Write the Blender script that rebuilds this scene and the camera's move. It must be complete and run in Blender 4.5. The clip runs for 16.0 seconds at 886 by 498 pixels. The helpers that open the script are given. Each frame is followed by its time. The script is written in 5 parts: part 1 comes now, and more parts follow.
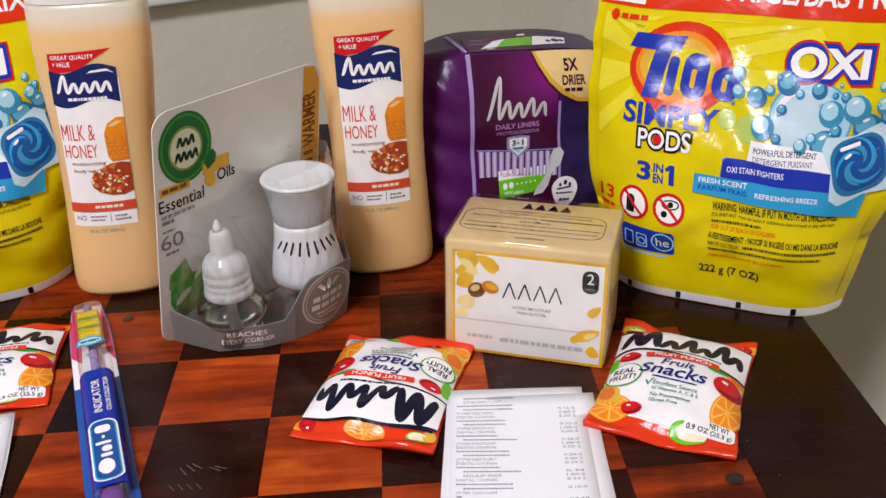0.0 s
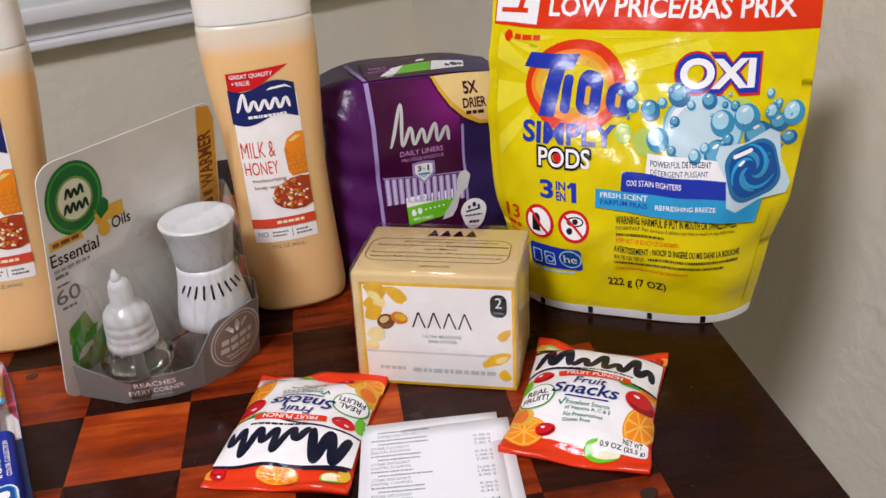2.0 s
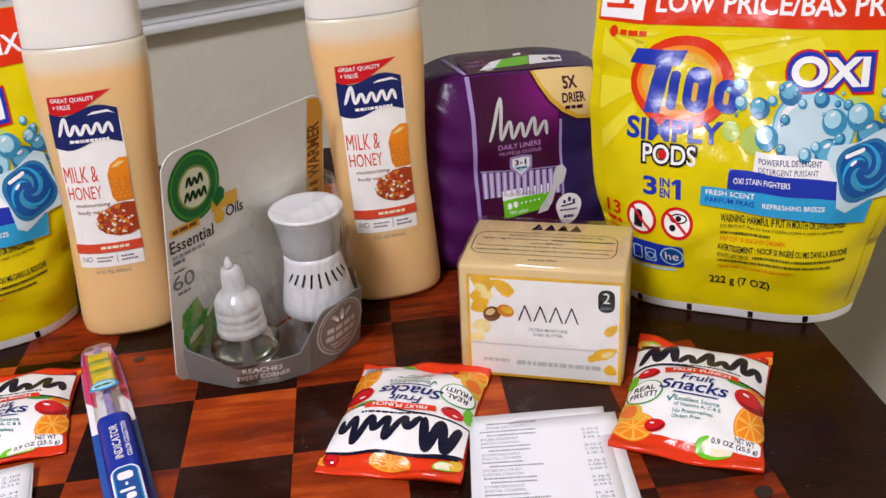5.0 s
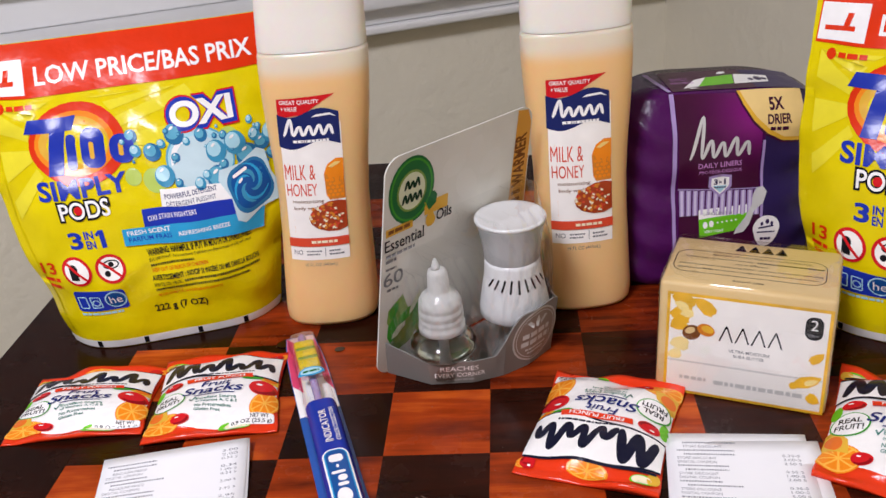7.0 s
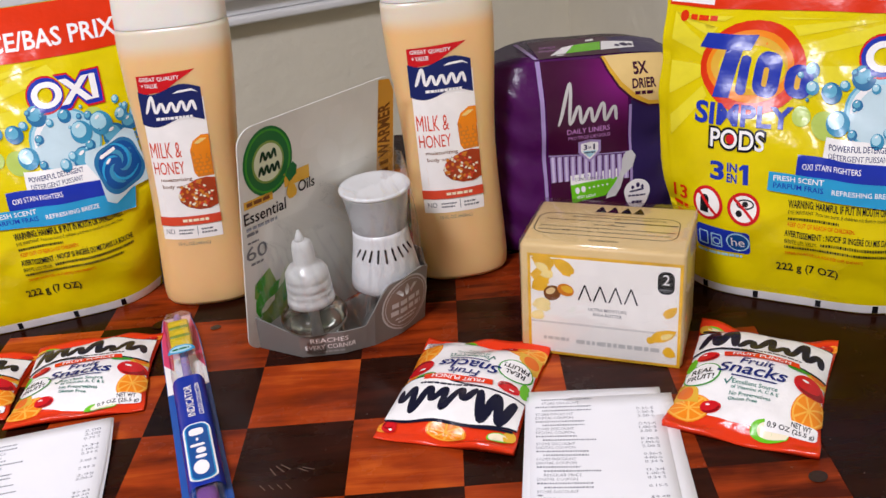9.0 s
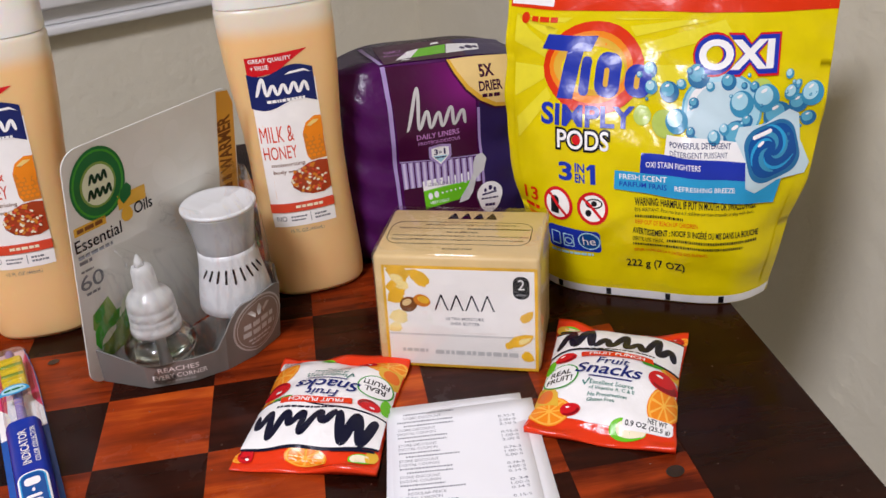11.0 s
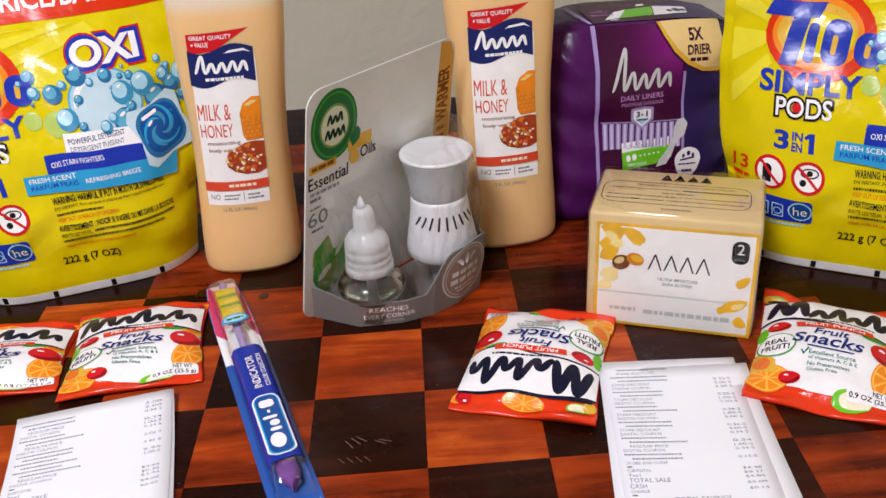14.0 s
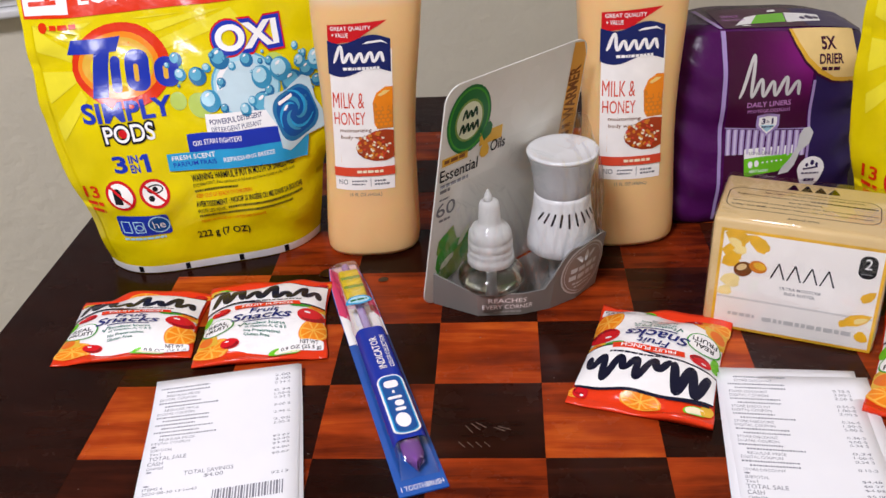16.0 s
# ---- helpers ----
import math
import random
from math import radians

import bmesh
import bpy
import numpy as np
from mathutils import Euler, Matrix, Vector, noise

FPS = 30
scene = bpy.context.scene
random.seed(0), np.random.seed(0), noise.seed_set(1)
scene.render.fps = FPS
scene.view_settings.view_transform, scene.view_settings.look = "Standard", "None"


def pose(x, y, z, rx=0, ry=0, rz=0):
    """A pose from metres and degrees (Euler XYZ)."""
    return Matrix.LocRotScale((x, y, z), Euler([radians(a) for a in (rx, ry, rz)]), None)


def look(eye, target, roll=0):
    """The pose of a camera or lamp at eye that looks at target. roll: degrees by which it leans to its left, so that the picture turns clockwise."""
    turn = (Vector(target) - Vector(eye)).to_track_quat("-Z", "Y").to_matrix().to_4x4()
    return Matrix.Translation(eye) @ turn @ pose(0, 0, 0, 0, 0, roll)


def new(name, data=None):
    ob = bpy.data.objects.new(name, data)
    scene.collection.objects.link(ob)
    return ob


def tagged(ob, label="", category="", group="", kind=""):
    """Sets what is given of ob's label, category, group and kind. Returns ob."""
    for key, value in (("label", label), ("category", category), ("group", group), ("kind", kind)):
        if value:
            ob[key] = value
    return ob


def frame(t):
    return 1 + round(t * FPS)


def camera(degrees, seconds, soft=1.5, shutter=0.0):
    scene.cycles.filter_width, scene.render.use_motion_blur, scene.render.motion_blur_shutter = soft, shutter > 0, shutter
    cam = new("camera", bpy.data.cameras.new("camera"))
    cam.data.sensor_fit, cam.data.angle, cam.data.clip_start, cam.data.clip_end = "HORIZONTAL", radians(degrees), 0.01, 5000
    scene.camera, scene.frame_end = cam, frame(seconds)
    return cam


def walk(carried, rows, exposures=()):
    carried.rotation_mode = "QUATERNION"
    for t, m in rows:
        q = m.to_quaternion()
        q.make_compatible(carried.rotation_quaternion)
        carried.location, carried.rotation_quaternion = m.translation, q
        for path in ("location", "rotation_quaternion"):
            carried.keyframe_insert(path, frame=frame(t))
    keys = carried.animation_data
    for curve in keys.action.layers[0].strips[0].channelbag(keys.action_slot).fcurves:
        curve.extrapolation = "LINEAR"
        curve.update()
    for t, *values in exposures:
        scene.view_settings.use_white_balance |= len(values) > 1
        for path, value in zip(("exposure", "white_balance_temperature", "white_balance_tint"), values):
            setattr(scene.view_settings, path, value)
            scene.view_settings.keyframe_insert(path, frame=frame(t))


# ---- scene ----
cam = camera(51.8, 16.0)
PATH = [
    (0, (-0.014, -0.028, 0.354), (0.069, 1.726, -0.603), -2.4),
    (0.5, (-0.004, -0.031, 0.359), (0.159, 1.725, -0.585), -3.0),
    (1, (0.002, -0.022, 0.355), (0.193, 1.732, -0.586), -3.7),
    (1.5, (0.007, -0.02, 0.357), (0.224, 1.733, -0.582), -4.0),
    (2, (0.012, -0.022, 0.358), (0.22, 1.735, -0.574), -4.5),
    (2.5, (0.012, -0.018, 0.352), (0.214, 1.736, -0.588), -4.9),
    (3, (0.004, -0.014, 0.351), (0.195, 1.737, -0.596), -4.8),
    (3.2, (0.003, -0.014, 0.355), (0.19, 1.739, -0.588), -4.7),
    (5.3, (-0.049, -0.024, 0.369), (0.038, 1.738, -0.572), -4.6),
    (5.5, (-0.062, -0.031, 0.381), (-0.074, 1.737, -0.555), -5.6),
    (6, (-0.084, -0.038, 0.38), (-0.197, 1.737, -0.535), -6.0),
    (6.5, (-0.077, -0.038, 0.384), (-0.222, 1.737, -0.525), -5.4),
    (7, (-0.078, -0.032, 0.377), (-0.245, 1.742, -0.531), -5.3),
    (7.5, (-0.081, -0.025, 0.372), (-0.256, 1.746, -0.542), -5.3),
    (8, (-0.074, -0.026, 0.365), (-0.264, 1.744, -0.547), -5.7),
    (8.5, (-0.049, -0.033, 0.353), (-0.233, 1.734, -0.566), -6.5),
    (9, (-0.018, -0.04, 0.358), (-0.086, 1.729, -0.572), -6.0),
    (9.5, (0.005, -0.03, 0.356), (0.174, 1.723, -0.592), -4.3),
    (9.7, (0.007, -0.024, 0.36), (0.191, 1.725, -0.593), -4.8),
    (11.8, (-0.021, -0.022, 0.356), (0.204, 1.717, -0.606), -4.6),
    (12, (-0.025, -0.022, 0.354), (0.192, 1.72, -0.604), -4.5),
    (12.5, (-0.04, -0.02, 0.354), (0.135, 1.72, -0.616), -4.5),
    (13, (-0.059, -0.023, 0.356), (0.068, 1.717, -0.622), -4.4),
    (13.5, (-0.077, -0.025, 0.357), (-0.006, 1.71, -0.635), -4.5),
    (14, (-0.09, -0.026, 0.358), (-0.07, 1.706, -0.643), -4.3),
    (14.5, (-0.096, -0.028, 0.354), (-0.12, 1.701, -0.652), -4.2),
    (15, (-0.109, -0.023, 0.359), (-0.167, 1.694, -0.665), -4.1),
    (15.5, (-0.121, -0.031, 0.367), (-0.225, 1.684, -0.657), -3.8),
    (16, (-0.121, -0.038, 0.372), (-0.268, 1.678, -0.645), -3.7),
]
walk(cam, [(t, look(eye, target, roll)) for t, eye, target, roll in PATH])

# ---- world, light ----
world = bpy.data.worlds.new("room_air")
scene.world = world
world.use_nodes = True
world.node_tree.nodes["Background"].inputs[0].default_value = (0.9, 0.93, 1.0, 1)
world.node_tree.nodes["Background"].inputs[1].default_value = 0.010
scene.view_settings.exposure = 0.0


def area_lamp(name, eye, target, size, watts, colour):
    data = bpy.data.lights.new(name, "AREA")
    data.shape, data.size, data.energy, data.color = "DISK", size, watts, colour
    ob = new(name, data)
    ob.matrix_world = look(eye, target)
    return ob


LAMP = (-0.62, -0.50)
area_lamp("ceiling_lamp", (*LAMP, 1.52), (*LAMP, 0.0), 0.46, 35.2, (0.965, 0.95, 1.09))


# ---- materials ----
def rgb(h):
    """A colour from its sRGB hex."""
    c = [int(h[i:i + 2], 16) / 255 for i in (0, 2, 4)]
    return tuple(v / 12.92 if v < 0.04045 else ((v + 0.055) / 1.055) ** 2.4 for v in c) + (1,)


def material(name, colour, rough=0.5, metal=0.0, vary=0.12, scale=40.0, bump=0.0, bump_scale=None, coat=0.0, stretch=(1, 1, 1),
             sub=0.0, spec=0.5, rand=0.0, dist=0.002):
    """A Principled surface with colour variation at two scales and a fine relief."""
    m = bpy.data.materials.new(name)
    m.use_nodes = True
    nt = m.node_tree
    b = nt.nodes["Principled BSDF"]
    col = rgb(colour) if isinstance(colour, str) else (*colour, 1)
    b.inputs["Roughness"].default_value = rough
    b.inputs["Metallic"].default_value = metal
    b.inputs["Coat Weight"].default_value = coat
    b.inputs["Coat Roughness"].default_value = 0.12
    b.inputs["Specular IOR Level"].default_value = spec
    if sub:
        b.inputs["Subsurface Weight"].default_value = sub
        b.inputs["Subsurface Radius"].default_value = (0.012, 0.007, 0.004)
        b.inputs["Subsurface Scale"].default_value = 1.0
    tc = nt.nodes.new("ShaderNodeTexCoord")
    mp = nt.nodes.new("ShaderNodeMapping")
    mp.inputs["Scale"].default_value = stretch
    nt.links.new(tc.outputs["Object"], mp.inputs[0])
    n1 = nt.nodes.new("ShaderNodeTexNoise")
    n1.inputs["Scale"].default_value = scale
    n1.inputs["Detail"].default_value = 5
    n2 = nt.nodes.new("ShaderNodeTexNoise")
    n2.inputs["Scale"].default_value = scale * 0.17
    nt.links.new(mp.outputs[0], n1.inputs[0])
    nt.links.new(mp.outputs[0], n2.inputs[0])
    add = nt.nodes.new("ShaderNodeMath")
    add.operation = "ADD"
    nt.links.new(n1.outputs[0], add.inputs[0])
    nt.links.new(n2.outputs[0], add.inputs[1])
    last = add
    if rand:
        oi = nt.nodes.new("ShaderNodeObjectInfo")
        mul = nt.nodes.new("ShaderNodeMath")
        mul.operation = "MULTIPLY_ADD"
        mul.inputs[1].default_value = rand
        nt.links.new(oi.outputs["Random"], mul.inputs[0])
        nt.links.new(add.outputs[0], mul.inputs[2])
        last = mul
    rng = nt.nodes.new("ShaderNodeMapRange")
    rng.inputs["From Min"].default_value = 0.6
    rng.inputs["From Max"].default_value = 1.4 + rand
    rng.inputs["To Min"].default_value = 1 - vary
    rng.inputs["To Max"].default_value = 1 + vary
    nt.links.new(last.outputs[0], rng.inputs[0])
    vm = nt.nodes.new("ShaderNodeVectorMath")
    vm.operation = "SCALE"
    vm.inputs[0].default_value = col[:3]
    nt.links.new(rng.outputs[0], vm.inputs["Scale"])
    nt.links.new(vm.outputs[0], b.inputs["Base Color"])
    if bump:
        n3 = nt.nodes.new("ShaderNodeTexNoise")
        n3.inputs["Scale"].default_value = bump_scale or scale
        n3.inputs["Detail"].default_value = 4
        nt.links.new(mp.outputs[0], n3.inputs[0])
        bp = nt.nodes.new("ShaderNodeBump")
        bp.inputs["Strength"].default_value = bump
        bp.inputs["Distance"].default_value = dist
        nt.links.new(n3.outputs[0], bp.inputs["Height"])
        nt.links.new(bp.outputs[0], b.inputs["Normal"])
    return m


def clear_plastic(name, tint=(0.97, 0.98, 0.97), rough=0.05, gloss=0.6, milk=0.0, dents=0.25):
    """Thin clear plastic: see-through, with the gloss of its surface."""
    m = bpy.data.materials.new(name)
    m.use_nodes = True
    nt = m.node_tree
    nt.nodes.remove(nt.nodes["Principled BSDF"])
    out = nt.nodes["Material Output"]
    tr = nt.nodes.new("ShaderNodeBsdfTransparent")
    tr.inputs[0].default_value = (*tint, 1)
    gl = nt.nodes.new("ShaderNodeBsdfGlossy")
    gl.inputs["Roughness"].default_value = rough
    lw = nt.nodes.new("ShaderNodeLayerWeight")
    lw.inputs[0].default_value = 0.25
    fr = nt.nodes.new("ShaderNodeMapRange")
    fr.inputs["To Min"].default_value = 0.05
    fr.inputs["To Max"].default_value = gloss
    nt.links.new(lw.outputs["Facing"], fr.inputs[0])
    tc = nt.nodes.new("ShaderNodeTexCoord")
    n3 = nt.nodes.new("ShaderNodeTexNoise")
    n3.inputs["Scale"].default_value = 60
    bp = nt.nodes.new("ShaderNodeBump")
    bp.inputs["Strength"].default_value = dents
    bp.inputs["Distance"].default_value = 0.002
    nt.links.new(tc.outputs["Object"], n3.inputs[0])
    nt.links.new(n3.outputs[0], bp.inputs["Height"])
    nt.links.new(bp.outputs[0], gl.inputs["Normal"])
    mix = nt.nodes.new("ShaderNodeMixShader")
    nt.links.new(fr.outputs[0], mix.inputs[0])
    nt.links.new(tr.outputs[0], mix.inputs[1])
    nt.links.new(gl.outputs[0], mix.inputs[2])
    if milk:
        df = nt.nodes.new("ShaderNodeBsdfDiffuse")
        df.inputs[0].default_value = (0.92, 0.92, 0.91, 1)
        mx = nt.nodes.new("ShaderNodeMixShader")
        mx.inputs[0].default_value = milk
        nt.links.new(mix.outputs[0], mx.inputs[1])
        nt.links.new(df.outputs[0], mx.inputs[2])
        mix = mx
    nt.links.new(mix.outputs[0], out.inputs[0])
    return m


M = {}
M["wall"] = material("wall_paint", (0.74, 0.69, 0.56), 0.75, vary=0.05, scale=9, bump=0.55, bump_scale=55, dist=0.004)
M["white_trim"] = material("white_trim_paint", (0.80, 0.80, 0.80), 0.35, vary=0.03, scale=20, bump=0.05)
M["ceiling"] = material("ceiling_paint", (0.78, 0.76, 0.72), 0.8, vary=0.03, scale=10, bump=0.3, bump_scale=60)
M["floor"] = material("floor_carpet", (0.22, 0.19, 0.15), 0.95, vary=0.2, scale=60, bump=0.6, bump_scale=400)


def wood(name, dark, mid, light, rough):
    """Varnished wood: streaked grain along x, blotches, and a varnish of uneven gloss; each piece takes its own stretch of grain."""
    m = bpy.data.materials.new(name)
    m.use_nodes = True
    nt = m.node_tree
    b = nt.nodes["Principled BSDF"]
    tc, oi = nt.nodes.new("ShaderNodeTexCoord"), nt.nodes.new("ShaderNodeObjectInfo")
    off = nt.nodes.new("ShaderNodeVectorMath")
    off.operation = "MULTIPLY_ADD"
    off.inputs[1].default_value = (7.0, 11.0, 5.0)
    nt.links.new(oi.outputs["Random"], off.inputs[0])
    nt.links.new(tc.outputs["Object"], off.inputs[2])

    def noise_at(stretch, scale, detail, rough_=0.55, twist=0.0):
        mp, n = nt.nodes.new("ShaderNodeMapping"), nt.nodes.new("ShaderNodeTexNoise")
        mp.inputs["Scale"].default_value = stretch
        n.inputs["Scale"].default_value, n.inputs["Detail"].default_value, n.inputs["Roughness"].default_value, n.inputs["Distortion"].default_value = scale, detail, rough_, twist
        nt.links.new(off.outputs[0], mp.inputs[0])
        nt.links.new(mp.outputs[0], n.inputs[0])
        return n.outputs[0]

    def mix(a, k, c):
        n = nt.nodes.new("ShaderNodeMath")
        n.operation = "MULTIPLY_ADD"
        n.inputs[1].default_value = k
        nt.links.new(a, n.inputs[0])
        if isinstance(c, float):
            n.inputs[2].default_value = c
        else:
            nt.links.new(c, n.inputs[2])
        return n.outputs[0]

    grain = noise_at((1.0, 8.0, 1.0), 9, 5, 0.55, 0.5)
    fine = noise_at((1.0, 22.0, 1.0), 60, 3)
    blotch = noise_at((1, 1.6, 1), 22, 3)
    tone = mix(oi.outputs["Random"], 0.30, mix(blotch, 0.45, mix(fine, 0.14, mix(grain, 0.80, -0.44))))
    ramp = nt.nodes.new("ShaderNodeValToRGB")
    e = ramp.color_ramp.elements
    e[0].position, e[0].color = 0.18, (*dark, 1)
    e[1].position, e[1].color = 0.80, (*light, 1)
    k = e.new(0.48)
    k.color = (*mid, 1)
    nt.links.new(tone, ramp.inputs[0])
    nt.links.new(ramp.outputs[0], b.inputs["Base Color"])
    gloss = nt.nodes.new("ShaderNodeMapRange")
    gloss.inputs["From Min"].default_value, gloss.inputs["From Max"].default_value = 0.3, 0.7
    gloss.inputs["To Min"].default_value, gloss.inputs["To Max"].default_value = rough - 0.07, rough + 0.14
    nt.links.new(noise_at((1, 1, 1), 35, 5), gloss.inputs[0])
    nt.links.new(gloss.outputs[0], b.inputs["Roughness"])
    b.inputs["Specular IOR Level"].default_value = 0.13
    bp = nt.nodes.new("ShaderNodeBump")
    bp.inputs["Strength"].default_value, bp.inputs["Distance"].default_value = 0.10, 0.002
    nt.links.new(noise_at((1, 3, 1), 30, 3), bp.inputs["Height"])
    nt.links.new(bp.outputs[0], b.inputs["Normal"])
    return m


M["wood_red"] = wood("red_wood", (0.066, 0.0075, 0.0020), (0.33, 0.040, 0.0055), (0.72, 0.145, 0.017), 0.18)
M["wood_dark"] = wood("dark_wood", (0.009, 0.0020, 0.0009), (0.023, 0.0046, 0.0019), (0.066, 0.0125, 0.0044), 0.18)
M["wood_border"] = wood("border_wood", (0.011, 0.0026, 0.0012), (0.021, 0.0048, 0.0021), (0.036, 0.0082, 0.0034), 0.18)


# ---- mesh helpers ----
def finish(bm, name, mat, parent=None, label="", smooth=True):
    me = bpy.data.meshes.new(name)
    bm.normal_update()
    bm.to_mesh(me)
    bm.free()
    me.materials.append(mat)
    if smooth:
        for p in me.polygons:
            p.use_smooth = True
    ob = new(name, me)
    if parent is not None:
        ob.parent = parent
    if label:
        tagged(ob, label)
    return ob


def part(name, bm, mat, parent, label="", smooth=True):
    """One mesh under a thing or under a part."""
    return finish(bm, name, mat, parent, label, smooth)


def thing(name, label, category, m, group="", kind=""):
    """An Empty at the base of a thing, at the pose m."""
    ob = new(name)
    ob.empty_display_size = 0.02
    ob.matrix_world = m
    return tagged(ob, label, category, group, kind)


def box_bm(x0, y0, z0, x1, y1, z1, bevel=0.0, segments=2):
    bm = bmesh.new()
    bmesh.ops.create_cube(bm, size=1, matrix=Matrix.Translation(((x0 + x1) / 2, (y0 + y1) / 2, (z0 + z1) / 2)) @ Matrix.Diagonal((x1 - x0, y1 - y0, z1 - z0, 1)))
    if bevel:
        bmesh.ops.bevel(bm, geom=bm.edges[:], offset=bevel, segments=segments, affect="EDGES", profile=0.5)
    return bm


def lathe_bm(profile, n=40, centre=(0, 0, 0), squash=1.0, close=True):
    """A turned body from (radius, height) pairs."""
    bm = bmesh.new()
    rings = []
    for r, z in profile:
        rings.append([bm.verts.new((centre[0] + r * math.cos(2 * math.pi * i / n), centre[1] + squash * r * math.sin(2 * math.pi * i / n), centre[2] + z)) for i in range(n)])
    for a, b in zip(rings, rings[1:]):
        for i in range(n):
            bm.faces.new((a[i], a[(i + 1) % n], b[(i + 1) % n], b[i]))
    if close:
        bm.faces.new(rings[0][::-1])
        bm.faces.new(rings[-1])
    return bm


def grid_bm(fn, us, vs, both=None):
    """A sheet through fn(u, v), with a second sheet both(u, v) joined along the rim if given."""
    bm = bmesh.new()
    def sheet(f):
        return [[bm.verts.new(f(u, v)) for u in us] for v in vs]
    g = sheet(fn)
    nu, nv = len(us), len(vs)
    for j in range(nv - 1):
        for i in range(nu - 1):
            bm.faces.new((g[j][i], g[j][i + 1], g[j + 1][i + 1], g[j + 1][i]))
    if both:
        h = sheet(both)
        for j in range(nv - 1):
            for i in range(nu - 1):
                bm.faces.new((h[j][i], h[j + 1][i], h[j + 1][i + 1], h[j][i + 1]))
        def rim(s):
            return s[0][:] + [r[-1] for r in s[1:]] + s[-1][-2::-1] + [r[0] for r in s[-2:0:-1]]
        a, b = rim(g), rim(h)
        for i in range(len(a)):
            k = (i + 1) % len(a)
            bm.faces.new((a[i], b[i], b[k], a[k]))
    return bm


def span(a, b, n):
    return [a + (b - a) * i / n for i in range(n + 1)]


# ---- print: flat shapes laid on a surface ----
def rect(x0, y0, x1, y1, slant=0.0):
    return ([(x0, y0), (x1, y0), (x1 + slant, y1), (x0 + slant, y1)], [(0, 1, 2, 3)])


def poly(*pts):
    return (list(pts), [tuple(range(len(pts)))])


def ellipse(cx, cy, rx, ry=None, n=28, turn=0.0):
    ry = rx if ry is None else ry
    c, s = math.cos(turn), math.sin(turn)
    pts = [(rx * math.cos(2 * math.pi * i / n), ry * math.sin(2 * math.pi * i / n)) for i in range(n)]
    return ([(cx + c * x - s * y, cy + s * x + c * y) for x, y in pts], [tuple(range(n))])


def ring(cx, cy, rx, ry, w, n=32):
    pts = [(cx + (rx - k * w) * math.cos(2 * math.pi * i / n), cy + (ry - k * w) * math.sin(2 * math.pi * i / n)) for k in (0, 1) for i in range(n)]
    return (pts, [(i, (i + 1) % n, n + (i + 1) % n, n + i) for i in range(n)])


def pill(x0, y0, x1, y1, r=None, n=8):
    r = min(r or 1e9, (x1 - x0) / 2, (y1 - y0) / 2)
    pts = []
    for cx, cy, a in ((x1 - r, y1 - r, 0), (x0 + r, y1 - r, 90), (x0 + r, y0 + r, 180), (x1 - r, y0 + r, 270)):
        pts += [(cx + r * math.cos(radians(a + 90 * i / n)), cy + r * math.sin(radians(a + 90 * i / n))) for i in range(n + 1)]
    return (pts, [tuple(range(len(pts)))])


def outline(x0, y0, x1, y1, r, w, n=8):
    a, b = pill(x0, y0, x1, y1, r, n)[0], pill(x0 + w, y0 + w, x1 - w, y1 - w, max(r - w, 1e-5), n)[0]
    k = len(a)
    return (a + b, [(i, (i + 1) % k, k + (i + 1) % k, k + i) for i in range(k)])


def turned(shape, cx, cy, degrees):
    c, s = math.cos(radians(degrees)), math.sin(radians(degrees))
    return ([(cx + c * (x - cx) - s * (y - cy), cy + s * (x - cx) + c * (y - cy)) for x, y in shape[0]], shape[1])


LETTERS = {}


def words(text, x0, y0, x1, y1, bold=0.0):
    """Lettering that fills the box."""
    key = (text, bold)
    if key not in LETTERS:
        cu = bpy.data.curves.new("letters", "FONT")
        cu.body, cu.size, cu.offset, cu.resolution_u = text, 1.0, bold, 5 if len(text) < 7 else 2
        ob = new("letters", cu)
        me = ob.evaluated_get(bpy.context.evaluated_depsgraph_get()).to_mesh()
        LETTERS[key] = ([(v.co.x, v.co.y) for v in me.vertices], [tuple(p.vertices) for p in me.polygons])
        bpy.data.objects.remove(ob)
        bpy.data.curves.remove(cu)
    vs, fs = LETTERS[key]
    ax, bx = min(v[0] for v in vs), max(v[0] for v in vs)
    ay, by = min(v[1] for v in vs), max(v[1] for v in vs)
    return ([(x0 + (x - ax) / (bx - ax) * (x1 - x0), y0 + (y - ay) / (by - ay) * (y1 - y0)) for x, y in vs], fs)


def bars(x0, y0, x1, y1, seed=0, gap=0.35, word=None):
    """A line of writing too small to read: short bars."""
    rnd = random.Random(seed)
    h = y1 - y0
    word = word or h * 2.2
    vs, fs, x = [], [], x0
    while x < x1 - 1e-6:
        w = min(word * rnd.uniform(0.5, 1.5), x1 - x)
        k = len(vs)
        vs += [(x, y0), (x + w, y0), (x + w, y1), (x, y1)]
        fs.append((k, k + 1, k + 2, k + 3))
        x += w + h * gap
    return (vs, fs)


SINGLE = ("bubble", "cherry", "orange_slice", "orange_flesh", "mango", "apple", "seam_mark", "top_panel", "petal", "drop", "leaf_print", "flower_print", "panel_edge", "stripe_bar", "badge", "shea_nut", "apple_flesh", "bubble_shine", "bowl_bit", "foam", "stripes", "tablet_swirl", "tablet_shine", "brand_gap", "banner", "orange_pith", "warning_sign", "mango_blush", "honey_drip", "card_fade")


